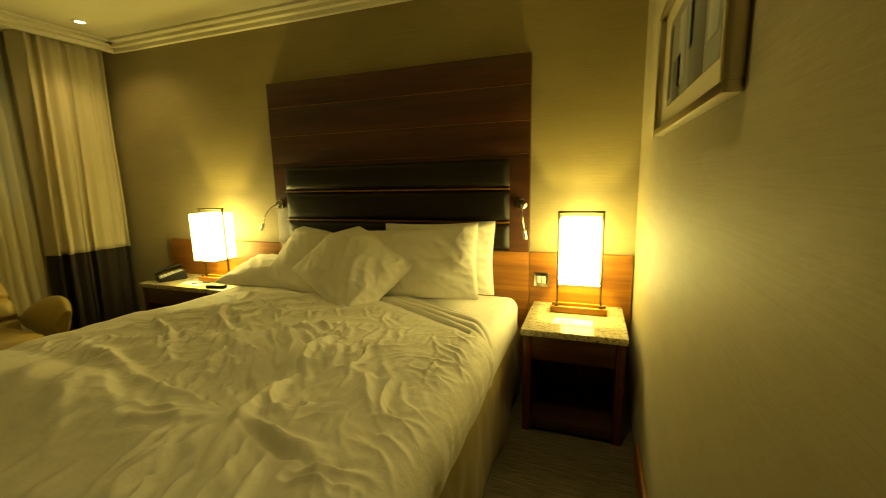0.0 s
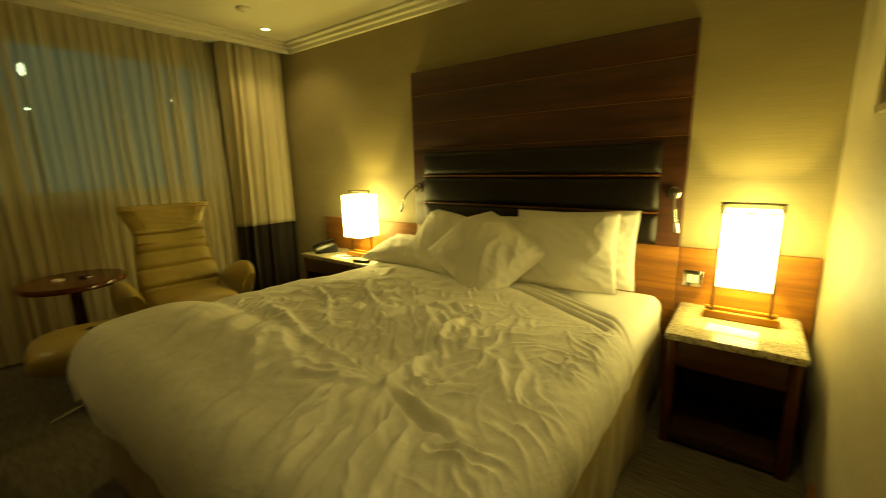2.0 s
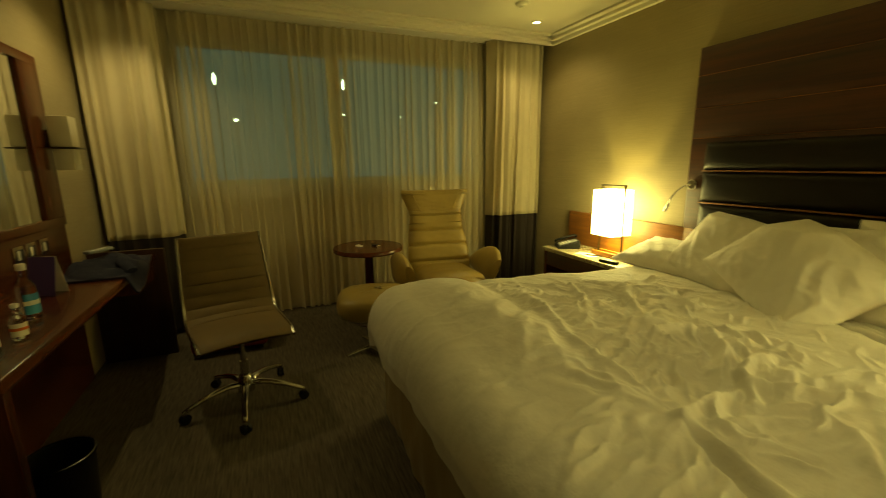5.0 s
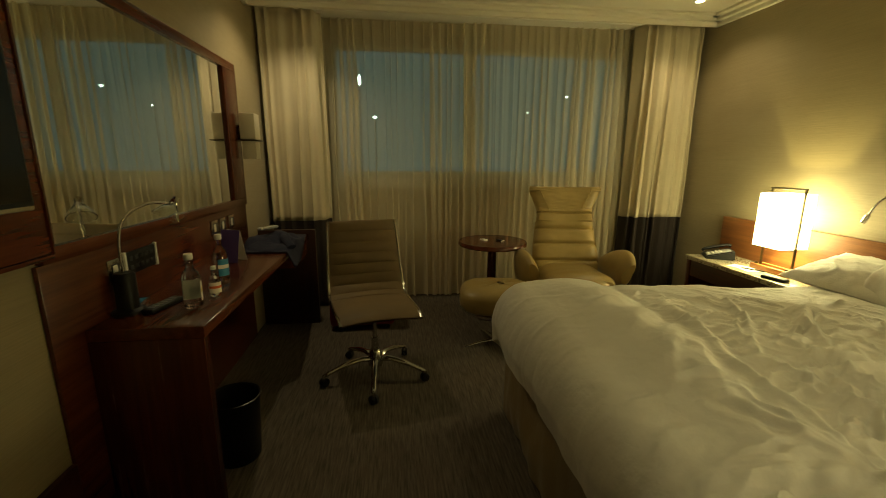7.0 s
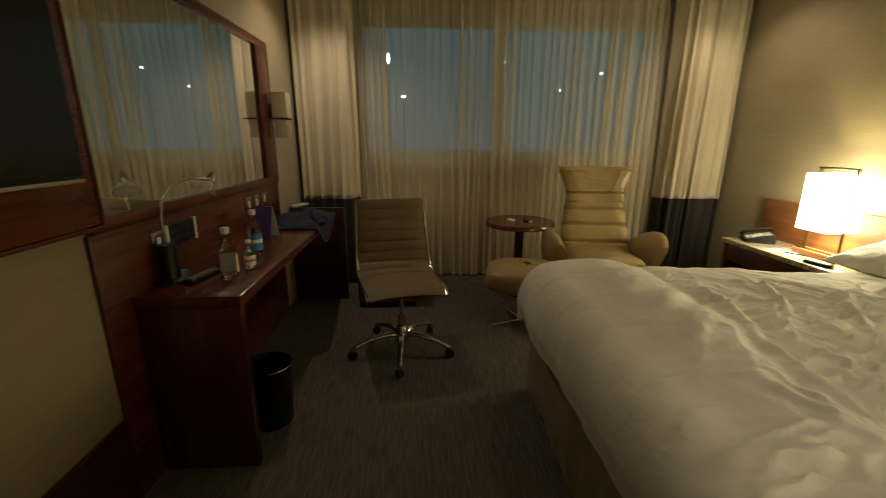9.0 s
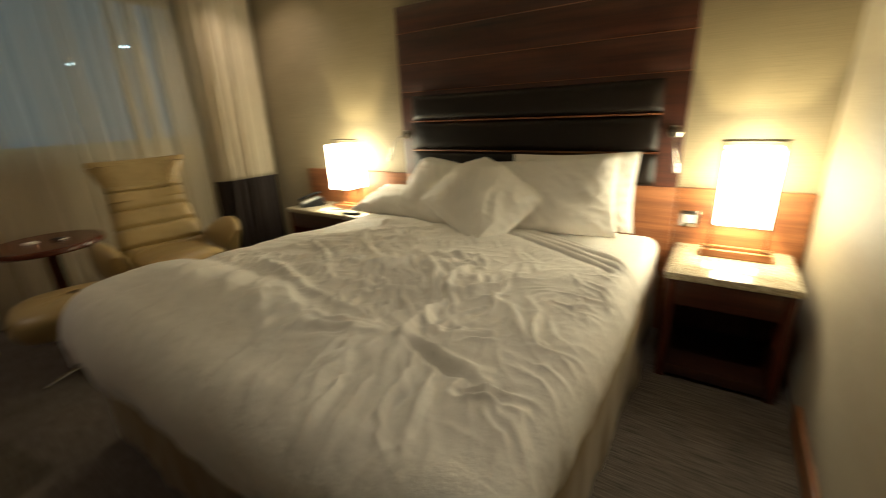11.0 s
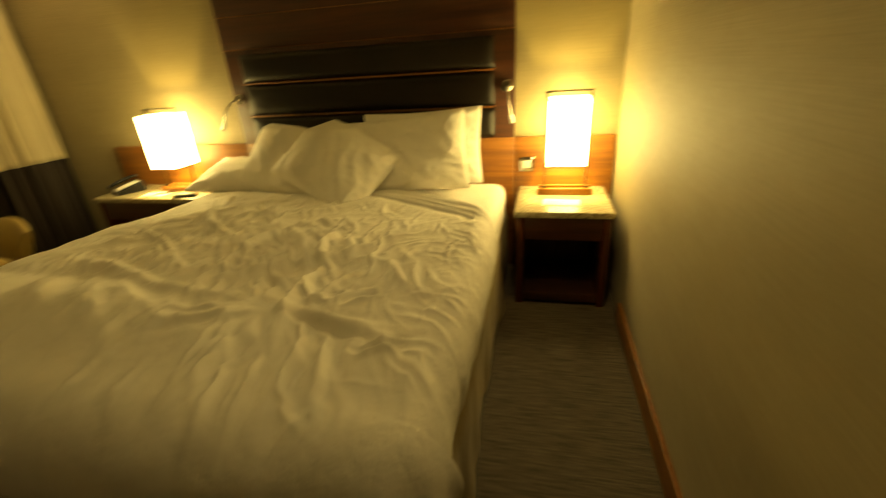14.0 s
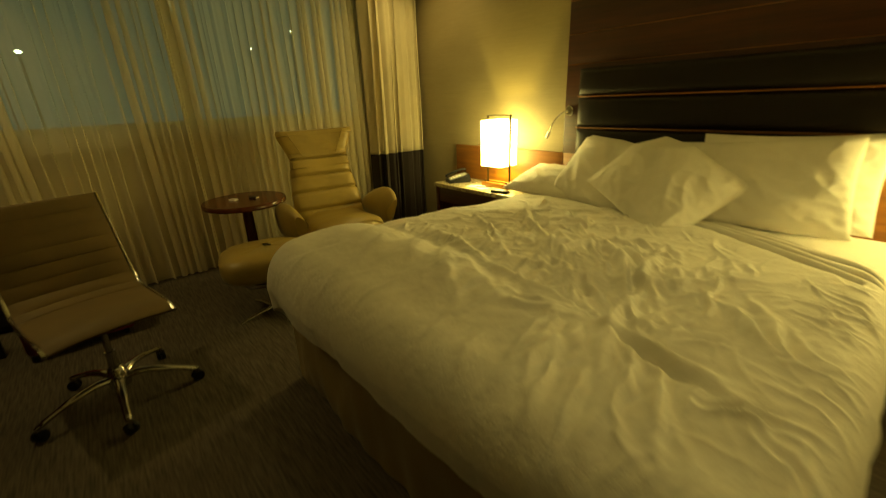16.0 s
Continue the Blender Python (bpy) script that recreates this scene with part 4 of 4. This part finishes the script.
switch_plate("light_switch", "square steel switch plate above the desk", -2.215, DW + 0.016, 0.907, 180, 0.09, 0.09, 1)
media = thing("media_panel", "black socket panel with pale ends above the desk", "socket", (-2.37, DW + 0.016, 0.915), 180)
part("plate", solid(-0.10, 0.10, -0.010, 0, -0.045, 0.045, bevel=0.002), BLACK, media)
for a in (-0.112, 0.102):
    part("end_cap", solid(a, a + 0.012, -0.014, 0, -0.05, 0.05, bevel=0.002), WHITE, media)
for k in range(5):
    for j in (-0.018, 0.018):
        part("port", solid(-0.08 + k * 0.036, -0.06 + k * 0.036, -0.012, -0.010, j - 0.009, j + 0.009, bevel=0.001), PORT, media)
for x in (-3.12, -3.24, -3.38):
    tagged(switch_plate("power_socket", "square steel power socket above the desk", x, DW + 0.016, 0.925, 180, 0.086, 0.086, 1), group="sockets above the desk")


def bottle(name, label, place, high, r, label_mat, stripe, cap, turn=20):
    b = thing(name, label, "bottle", place, turn, "bottles on the desk")
    n = high
    part("body", lathe(bmesh.new(), [(0, 0.003), (r * 0.8, 0.0), (r, 0.006), (r, n * 0.55), (r * 0.85, n * 0.64), (r * 0.42, n * 0.74), (r * 0.38, n * 0.90), (0, n * 0.90)], steps=28), CLEAR, b)
    part("cap", lathe(bmesh.new(), [(r * 0.44, n * 0.89), (r * 0.48, n * 0.90), (r * 0.48, n * 0.985), (r * 0.42, n), (0, n)], steps=20), cap, b)
    bm = bmesh.new()
    sheet(bm, 16, 2, lambda u, v: ((r + 0.0008) * math.cos(u * 2.6 - 1.2), (r + 0.0008) * math.sin(u * 2.6 - 1.2), n * (0.12 + 0.36 * v)))
    part("paper_label", bm, label_mat, b)
    bm = bmesh.new()
    sheet(bm, 16, 1, lambda u, v: ((r + 0.0014) * math.cos(u * 2.6 - 1.2), (r + 0.0014) * math.sin(u * 2.6 - 1.2), n * (0.28 + 0.08 * v)))
    part("label_stripe", bm, stripe, b)
    return b


YELLOWISH = material("pale_yellow_label", (0.6, 0.52, 0.22), 0.6)
bottle("glass_bottle", "clear glass spirit bottle with pale label", (-2.225, -3.575, 0.75), 0.215, 0.034, PAPER, YELLOWISH, WHITE, 150)
bottle("small_bottle", "small plastic bottle with an orange and white label", (-2.36, -3.545, 0.75), 0.13, 0.023, PAPER, ORANGE, WHITE)
bottle("water_bottle", "clear plastic water bottle with a bright blue label", (-2.60, -3.61, 0.75), 0.225, 0.033, BLUE, PAPER, WHITE, 70)
zap2 = thing("remote_control", "long black television remote lying on the desk", "remote control", (-2.23, -3.69, 0.7502), 78)
part("body", solid(-0.024, 0.024, -0.085, 0.085, 0, 0.02, bevel=0.006, segments=3), BLACK, zap2)
for k in range(6):
    part("button_row", solid(-0.015, 0.015, -0.065 + k * 0.022, -0.055 + k * 0.022, 0.02, 0.0215, bevel=0.0007), GREY, zap2)
tray = thing("mints_box", "small silver and blue packet beside the lamp foot", "packet", (-2.27, -3.80, 0.7502), 10)
part("carton", solid(-0.05, 0.05, -0.022, 0.022, 0, 0.018, bevel=0.002), CHROME, tray)
part("printed_face", solid(-0.03, 0.045, -0.018, 0.018, 0.018, 0.0186), BLUE, tray)
cap_ = thing("bottle_cap", "loose white screw cap on the desk", "cap", (-2.46, -3.60, 0.7502))
part("cap_shell", lathe(bmesh.new(), [(0.014, 0), (0.015, 0.001), (0.015, 0.012), (0.013, 0.014), (0, 0.014)], steps=20), WHITE, cap_)
tent = thing("tent_card", "purple and white folded tent card on the desk", "card", (-3.00, -3.70, 0.7502), 70)
for s, mat in ((1, PURPLE), (-1, PAPER)):
    bm = solid(-0.06, 0.06, -0.001, 0.001, 0, 0.185)
    bm.transform(Matrix.Translation((0, -s * 0.040, 0)) @ Matrix.Rotation(radians(-s * 12), 4, "X"))
    part("flap", bm, mat, tent)


def heap(u, v):
    a, b = 2 * u - 1, 2 * v - 1
    r = math.hypot(a, b)
    x, y = a * 0.31, b * 0.18 + 0.03 * a
    h = 0.062 * max(0.0, 1 - r ** 3.0) ** 0.6 * (0.7 + 0.9 * noise.noise((a * 1.6, b * 1.6, 3)))
    h += 0.030 * abs(noise.noise((a * 3.5, b * 3.5, 8))) * max(0, 1 - r)
    z = 0.004 + max(0.0, h)
    if -3.60 + y > -3.447:
        z -= min(0.09, (-3.60 + y + 3.447) * 2.2) * (1 if a > -0.4 else 0.6)
    return (x, y, z)


jumper = thing("jacket", "crumpled navy blue jacket thrown over the desk end", "clothes", (-3.48, -3.60, 0.75), 0)
ob = part("garment", sheet(bmesh.new(), 60, 44, heap), DENIM, jumper)
s = ob.modifiers.new("thickness", "SOLIDIFY")
s.thickness, s.offset = 0.008, 1
part("sleeve", tube(bmesh.new(), curve([(-0.10, 0.0, 0.06), (0.05, 0.08, 0.07), (0.16, 0.12, 0.055), (0.22, 0.165, 0.02)], 8), [0.035] * 16 + [0.03] * 9, 12, 0.6), DENIM, jumper)
zap3 = thing("remote_control", "pale grey remote lying on the jacket", "remote control", (-3.60, -3.67, 0.836), 60)
part("body", solid(-0.022, 0.022, -0.08, 0.08, 0, 0.018, bevel=0.005), GREY, zap3)
for k in range(6):
    part("button_row", solid(-0.016, 0.016, -0.065 + k * 0.023, -0.056 + k * 0.023, 0.018, 0.0195), WHITE, zap3)

bin_ = thing("waste_bin", "round black waste bin under the desk edge", "bin", (-2.31, -3.50, 0))
part("bucket", lathe(bmesh.new(), [(0, 0.004), (0.088, 0.0), (0.092, 0.006), (0.108, 0.295), (0.112, 0.30), (0.104, 0.296), (0.088, 0.012), (0, 0.012)], steps=36), BLACK, bin_)
part("rim", lathe(bmesh.new(), [(0.1085, 0.29), (0.114, 0.292), (0.114, 0.302), (0.1085, 0.304)], steps=36), material("dark_steel", (0.05, 0.05, 0.05), 0.3, 1.0), bin_)

case = thing("suitcase", "dark red fabric suitcase standing behind the chair", "suitcase", (-3.80, -3.04, 0))
part("shell", solid(-0.12, 0.12, -0.25, 0.25, 0.035, 0.42, bevel=0.03, segments=3), RED, case)
for a in (-0.2, 0.2):
    for b in (-0.08, 0.08):
        bm = lathe(bmesh.new(), [(0, -0.012), (0.022, -0.012), (0.024, 0), (0.022, 0.012), (0, 0.012)], steps=16)
        bm.transform(Matrix.Translation((b, a, 0.024)) @ Matrix.Rotation(radians(90), 4, "X"))
        part("wheel", bm, BLACK, case)
part("zip", solid(-0.045, -0.035, -0.2515, 0.2515, 0.06, 0.423, bevel=0.001), BLACK, case)
part("handle", tube(bmesh.new(), curve([(0, -0.08, 0.42), (0, -0.05, 0.45), (0, 0.05, 0.45), (0, 0.08, 0.42)], 6), 0.010), BLACK, case)


# ---- office chair ----
oc = thing("office_chair", "ribbed brown leather office chair on a chrome five-star base", "chair", (-2.965, -2.91, 0), 12)
# side profile of seat and back, (forward, up)
PROF = curve([(0.27, 0, 0.455), (0.20, 0, 0.475), (0.0, 0, 0.462), (-0.17, 0, 0.462), (-0.255, 0, 0.505), (-0.315, 0, 0.62), (-0.365, 0, 0.78), (-0.40, 0, 0.925)], 10)
ARC = [0.0]
for p, q in zip(PROF, PROF[1:]):
    ARC.append(ARC[-1] + (q - p).length)


def chair_at(s):
    d = s * ARC[-1]
    for k in range(len(ARC) - 1):
        if d <= ARC[k + 1] or k == len(ARC) - 2:
            t = (d - ARC[k]) / (ARC[k + 1] - ARC[k])
            way = (PROF[k + 1] - PROF[k]).normalized()
            return PROF[k].lerp(PROF[k + 1], min(max(t, 0), 1)), Vector((way.z, 0, -way.x)) * -1


def chair_pad(s0, s1, ribs, sign):
    def at(u, v):
        s = s0 + (s1 - s0) * u
        p, n = chair_at(s)
        b = 2 * v - 1
        puff = 0.011 * abs(math.sin(math.pi * u * ribs)) ** 0.45 * (1 - abs(b) ** 8) + 0.006
        half = 0.215 + 0.02 * math.sin(math.pi * s)
        q = p + n * (puff * sign) - n * 0.014 * (1 - b * b)
        return (q.x, b * half, q.z)
    return at


bm = bmesh.new()
sheet(bm, 60, 18, chair_pad(0.0, 0.42, 1.0, 1))
sheet(bm, 60, 18, chair_pad(0.0, 0.42, 1.0, -1))
bmesh.ops.remove_doubles(bm, verts=bm.verts, dist=0.0002)
bmesh.ops.recalc_face_normals(bm, faces=bm.faces)
part("seat", bm, CHAIR_HIDE, oc, "smooth brown leather seat")
bm = bmesh.new()
sheet(bm, 130, 18, chair_pad(0.42, 1.0, 8.0, 1))
sheet(bm, 130, 18, chair_pad(0.42, 1.0, 8.0, -1))
bmesh.ops.remove_doubles(bm, verts=bm.verts, dist=0.0002)
bmesh.ops.recalc_face_normals(bm, faces=bm.faces)
part("backrest", bm, CHAIR_HIDE, oc, "backrest with horizontal stitched ribs")
for side in (-1, 1):
    rail_pts = []
    for k in range(40):
        s = k / 39
        p, n = chair_at(s)
        rail_pts.append((p.x, side * (0.222 + 0.02 * math.sin(math.pi * s)), p.z))
    part("side_rail", tube(bmesh.new(), rail_pts, 0.010, 8), CHROME, oc, "polished chrome side rail")
part("cross_bar", tube(bmesh.new(), [(-0.05, -0.23, 0.452), (-0.05, 0.23, 0.452)], 0.011), CHROME, oc)
part("tilt_mechanism", solid(-0.12, 0.08, -0.06, 0.06, 0.395, 0.44, bevel=0.012), BLACK, oc)
part("gas_lift", lathe(bmesh.new(), [(0.022, 0.12), (0.022, 0.26), (0.014, 0.262), (0.014, 0.40)], steps=20), CHROME, oc)
part("hub", lathe(bmesh.new(), [(0, 0.075), (0.045, 0.078), (0.048, 0.12), (0.034, 0.17), (0.024, 0.18)], steps=24), CHROME, oc)
for k in range(5):
    a = radians(-12 + 72 * k)
    c, s = math.cos(a), math.sin(a)
    pts = [(c * r, s * r, z) for r, z in ((0.03, 0.12), (0.10, 0.125), (0.20, 0.105), (0.29, 0.075), (0.315, 0.066))]
    leg = part("leg", tube(bmesh.new(), curve(pts, 5), [0.023] * 5 + [0.020] * 6 + [0.016] * 6 + [0.013] * 4, 10, 0.75), CHROME, oc)
    cast = lathe(bmesh.new(), [(0, -0.020), (0.024, -0.020), (0.027, -0.015), (0.027, -0.004), (0.010, -0.003), (0.010, 0.003), (0.027, 0.004), (0.027, 0.015), (0.024, 0.020), (0, 0.020)], steps=18)
    cast.transform(Matrix.Translation((c * 0.315, s * 0.315, 0.027)) @ Matrix.Rotation(a + 0.6, 4, "Z") @ Matrix.Rotation(radians(90), 4, "X"))
    part("caster", cast, BLACK, leg, "black twin-wheel caster")
    part("caster_hood", solid(c * 0.315 - 0.011, c * 0.315 + 0.011, s * 0.315 - 0.011, s * 0.315 + 0.011, 0.045, 0.07, bevel=0.004), CHROME, leg)

# ---- round table ----
rt = thing("side_table", "small round mahogany table on one column", "table", (-3.89, -1.96, 0))
part("table_top", lathe(bmesh.new(), [(0, 0.628), (0.277, 0.628), (0.285, 0.635), (0.285, 0.658), (0.28, 0.665), (0, 0.665)], steps=64), DESKTOP, rt, "polished round wooden top")
part("column", lathe(bmesh.new(), [(0.05, 0.02), (0.04, 0.04), (0.035, 0.608), (0.09, 0.627)], steps=28), MAHOGANY_Z, rt)
part("foot_plate", lathe(bmesh.new(), [(0, 0), (0.13, 0), (0.135, 0.008), (0.125, 0.02), (0, 0.024)], steps=40), DARKWOOD_AND_SHADE, rt)
for x, y, w, mat, text in ((-3.91, -2.03, 0.03, WHITE, "small white box on the round table"), (-3.87, -1.90, 0.035, BLACK, "small dark box on the round table")):
    b = thing("matchbox", text, "box", (x, y, 0.6652), 25)
    part("sleeve", solid(-w, w, -0.018, 0.018, 0, 0.012, bevel=0.002), mat, b)
    part("tray", solid(-w - 0.002, w + 0.002, -0.016, 0.016, 0.002, 0.010), PAPER, b)


# ---- armchair and footstool ----
ac = thing("armchair", "tan leather recliner armchair with a winged headrest", "armchair", (-3.75, -1.37, 0.0), -8)
# local: x forward, y to its left


def soft(rows, nu, thick, lines=(), depth=0.022):
    """A padded slab through rows of (forward, up, half width); lines: where stitching pulls it in."""
    mid = curve([(r[0], 0, r[1]) for r in rows], 12)
    half = curve([(r[2], 0, 0) for r in rows], 12)

    def at(sign):
        def place(u, v):
            k = min(int(u * (len(mid) - 1)), len(mid) - 2)
            t = u * (len(mid) - 1) - k
            p, w = mid[k].lerp(mid[k + 1], t), half[k].lerp(half[k + 1], t).x
            way = (mid[k + 1] - mid[k]).normalized()
            n = Vector((way.z, 0, -way.x))
            b = 2 * v - 1
            full = max(0.0, (1 - abs(b) ** 3.5)) ** 0.5 * max(0.0, 1 - abs(2 * u - 1) ** 12) ** 0.5
            pull = sum(math.exp(-((u - l) / 0.02) ** 2) for l in lines) * depth
            o = p + n * (sign * (thick / 2 * full - (pull if sign > 0 else 0)) + 0.05 * b * b * (1 if u > 0.7 else 0.5))
            crinkle = 0.004 * noise.noise((u * 14, b * 5, 2)) * full
            return (o.x + crinkle, b * w, o.z)
        return place
    bm = bmesh.new()
    sheet(bm, nu, 26, at(1))
    sheet(bm, nu, 26, at(-1))
    bmesh.ops.remove_doubles(bm, verts=bm.verts, dist=0.0006)
    bmesh.ops.recalc_face_normals(bm, faces=bm.faces)
    return bm


part("backrest", soft([(0.02, 0.38, 0.26), (-0.03, 0.50, 0.272), (-0.08, 0.62, 0.264), (-0.13, 0.74, 0.248), (-0.17, 0.87, 0.232), (-0.185, 0.93, 0.23)], 90, 0.13, (0.2, 0.42, 0.62, 0.83)), TAN_HIDE, ac, "channelled tan leather backrest")
part("headrest", soft([(-0.165, 0.89, 0.228), (-0.175, 0.94, 0.242), (-0.185, 1.00, 0.268), (-0.20, 1.075, 0.298), (-0.205, 1.105, 0.292)], 60, 0.10), TAN_HIDE, ac, "winged tan leather headrest")
for s in (-1, 1):
    seam = curve([(-0.105, s * 0.13, 0.92), (-0.118, s * 0.17, 1.0), (-0.135, s * 0.22, 1.10)], 8)
    part("seam", tube(bmesh.new(), seam, 0.004, 6), TAN_HIDE, ac)
part("seat", soft([(-0.03, 0.45, 0.25), (0.12, 0.435, 0.265), (0.28, 0.445, 0.27), (0.42, 0.455, 0.265), (0.49, 0.41, 0.25), (0.50, 0.33, 0.24)], 60, 0.14), TAN_HIDE, ac, "deep tan leather seat cushion")


def arm(side):
    bm = bmesh.new()

    def at(u, v):
        a = v * math.tau
        x = -0.08 + 0.50 * u
        swell = math.sin(math.pi * (0.12 + 0.80 * u)) ** 0.5
        w, h = 0.075 * swell, 0.15 * swell * (0.8 + 0.3 * u)
        z = 0.49 + 0.05 * u - 0.03 * u * u
        y = side * (0.335 + 0.035 * math.sin(math.pi * u))
        flare = side * 0.03 * max(0, math.sin(a))
        return (x + 0.03 * math.sin(a), y + w * math.cos(a) + flare, z + h * math.sin(a))
    sheet(bm, 26, 24, at)
    bmesh.ops.remove_doubles(bm, verts=bm.verts, dist=0.0005)
    ends = [e for e in bm.edges if e.is_boundary]
    bmesh.ops.holes_fill(bm, edges=ends, sides=0)
    bmesh.ops.recalc_face_normals(bm, faces=bm.faces)
    return bm


for s in (-1, 1):
    part("armrest", arm(s), TAN_HIDE, ac, "rounded tan leather armrest")
part("under_frame", solid(-0.05, 0.38, -0.16, 0.16, 0.26, 0.315, bevel=0.02), BLACK, ac)
part("column", lathe(bmesh.new(), [(0.03, 0.03), (0.03, 0.262)], (0.15, 0, 0), 20), CHROME, ac)
part("base_ring", lathe(bmesh.new(), [(0.25, 0.0), (0.28, 0.0), (0.285, 0.008), (0.28, 0.018), (0.25, 0.02), (0.245, 0.01), (0.25, 0.0)], (0.15, 0, 0), 48), CHROME, ac, "chrome base ring")
for k in range(3):
    a = radians(60 + 120 * k)
    part("spoke", tube(bmesh.new(), [(0.15 + 0.02 * math.cos(a), 0.02 * math.sin(a), 0.028), (0.15 + 0.26 * math.cos(a), 0.26 * math.sin(a), 0.014)], 0.012, 8), CHROME, ac)

fs = thing("footstool", "tan leather footstool on a chrome swivel base", "footstool", (-3.34, -2.05, 0), -12)


def cushion(u, v):
    a, b = u * math.tau, (v - 0.5) * math.pi
    e = lambda q, p: math.copysign(abs(q) ** p, q)
    c, s = e(math.cos(a), 0.62), e(math.sin(a), 0.62)
    r = e(math.cos(b), 0.5)
    return (0.235 * c * r, 0.27 * s * r, 0.365 + 0.10 * e(math.sin(b), 0.7) + 0.003 * noise.noise((c * 4, s * 4, b)))


bm = sheet(bmesh.new(), 56, 24, cushion)
bmesh.ops.remove_doubles(bm, verts=bm.verts, dist=0.0005)
bmesh.ops.recalc_face_normals(bm, faces=bm.faces)
part("cushion", bm, TAN_HIDE, fs)
part("stem", lathe(bmesh.new(), [(0.022, 0.03), (0.022, 0.27)], steps=16), CHROME, fs)
part("swivel_plate", lathe(bmesh.new(), [(0, 0.245), (0.15, 0.248), (0.155, 0.256), (0, 0.262)], steps=36), CHROME, fs)
for k in range(4):
    a = radians(25 + 90 * k)
    part("foot_arm", tube(bmesh.new(), curve([(0, 0, 0.035), (0.12 * math.cos(a), 0.12 * math.sin(a), 0.030), (0.24 * math.cos(a), 0.24 * math.sin(a), 0.012)], 5), [0.018] * 4 + [0.014] * 4 + [0.011] * 3, 10, 0.6), CHROME, fs)
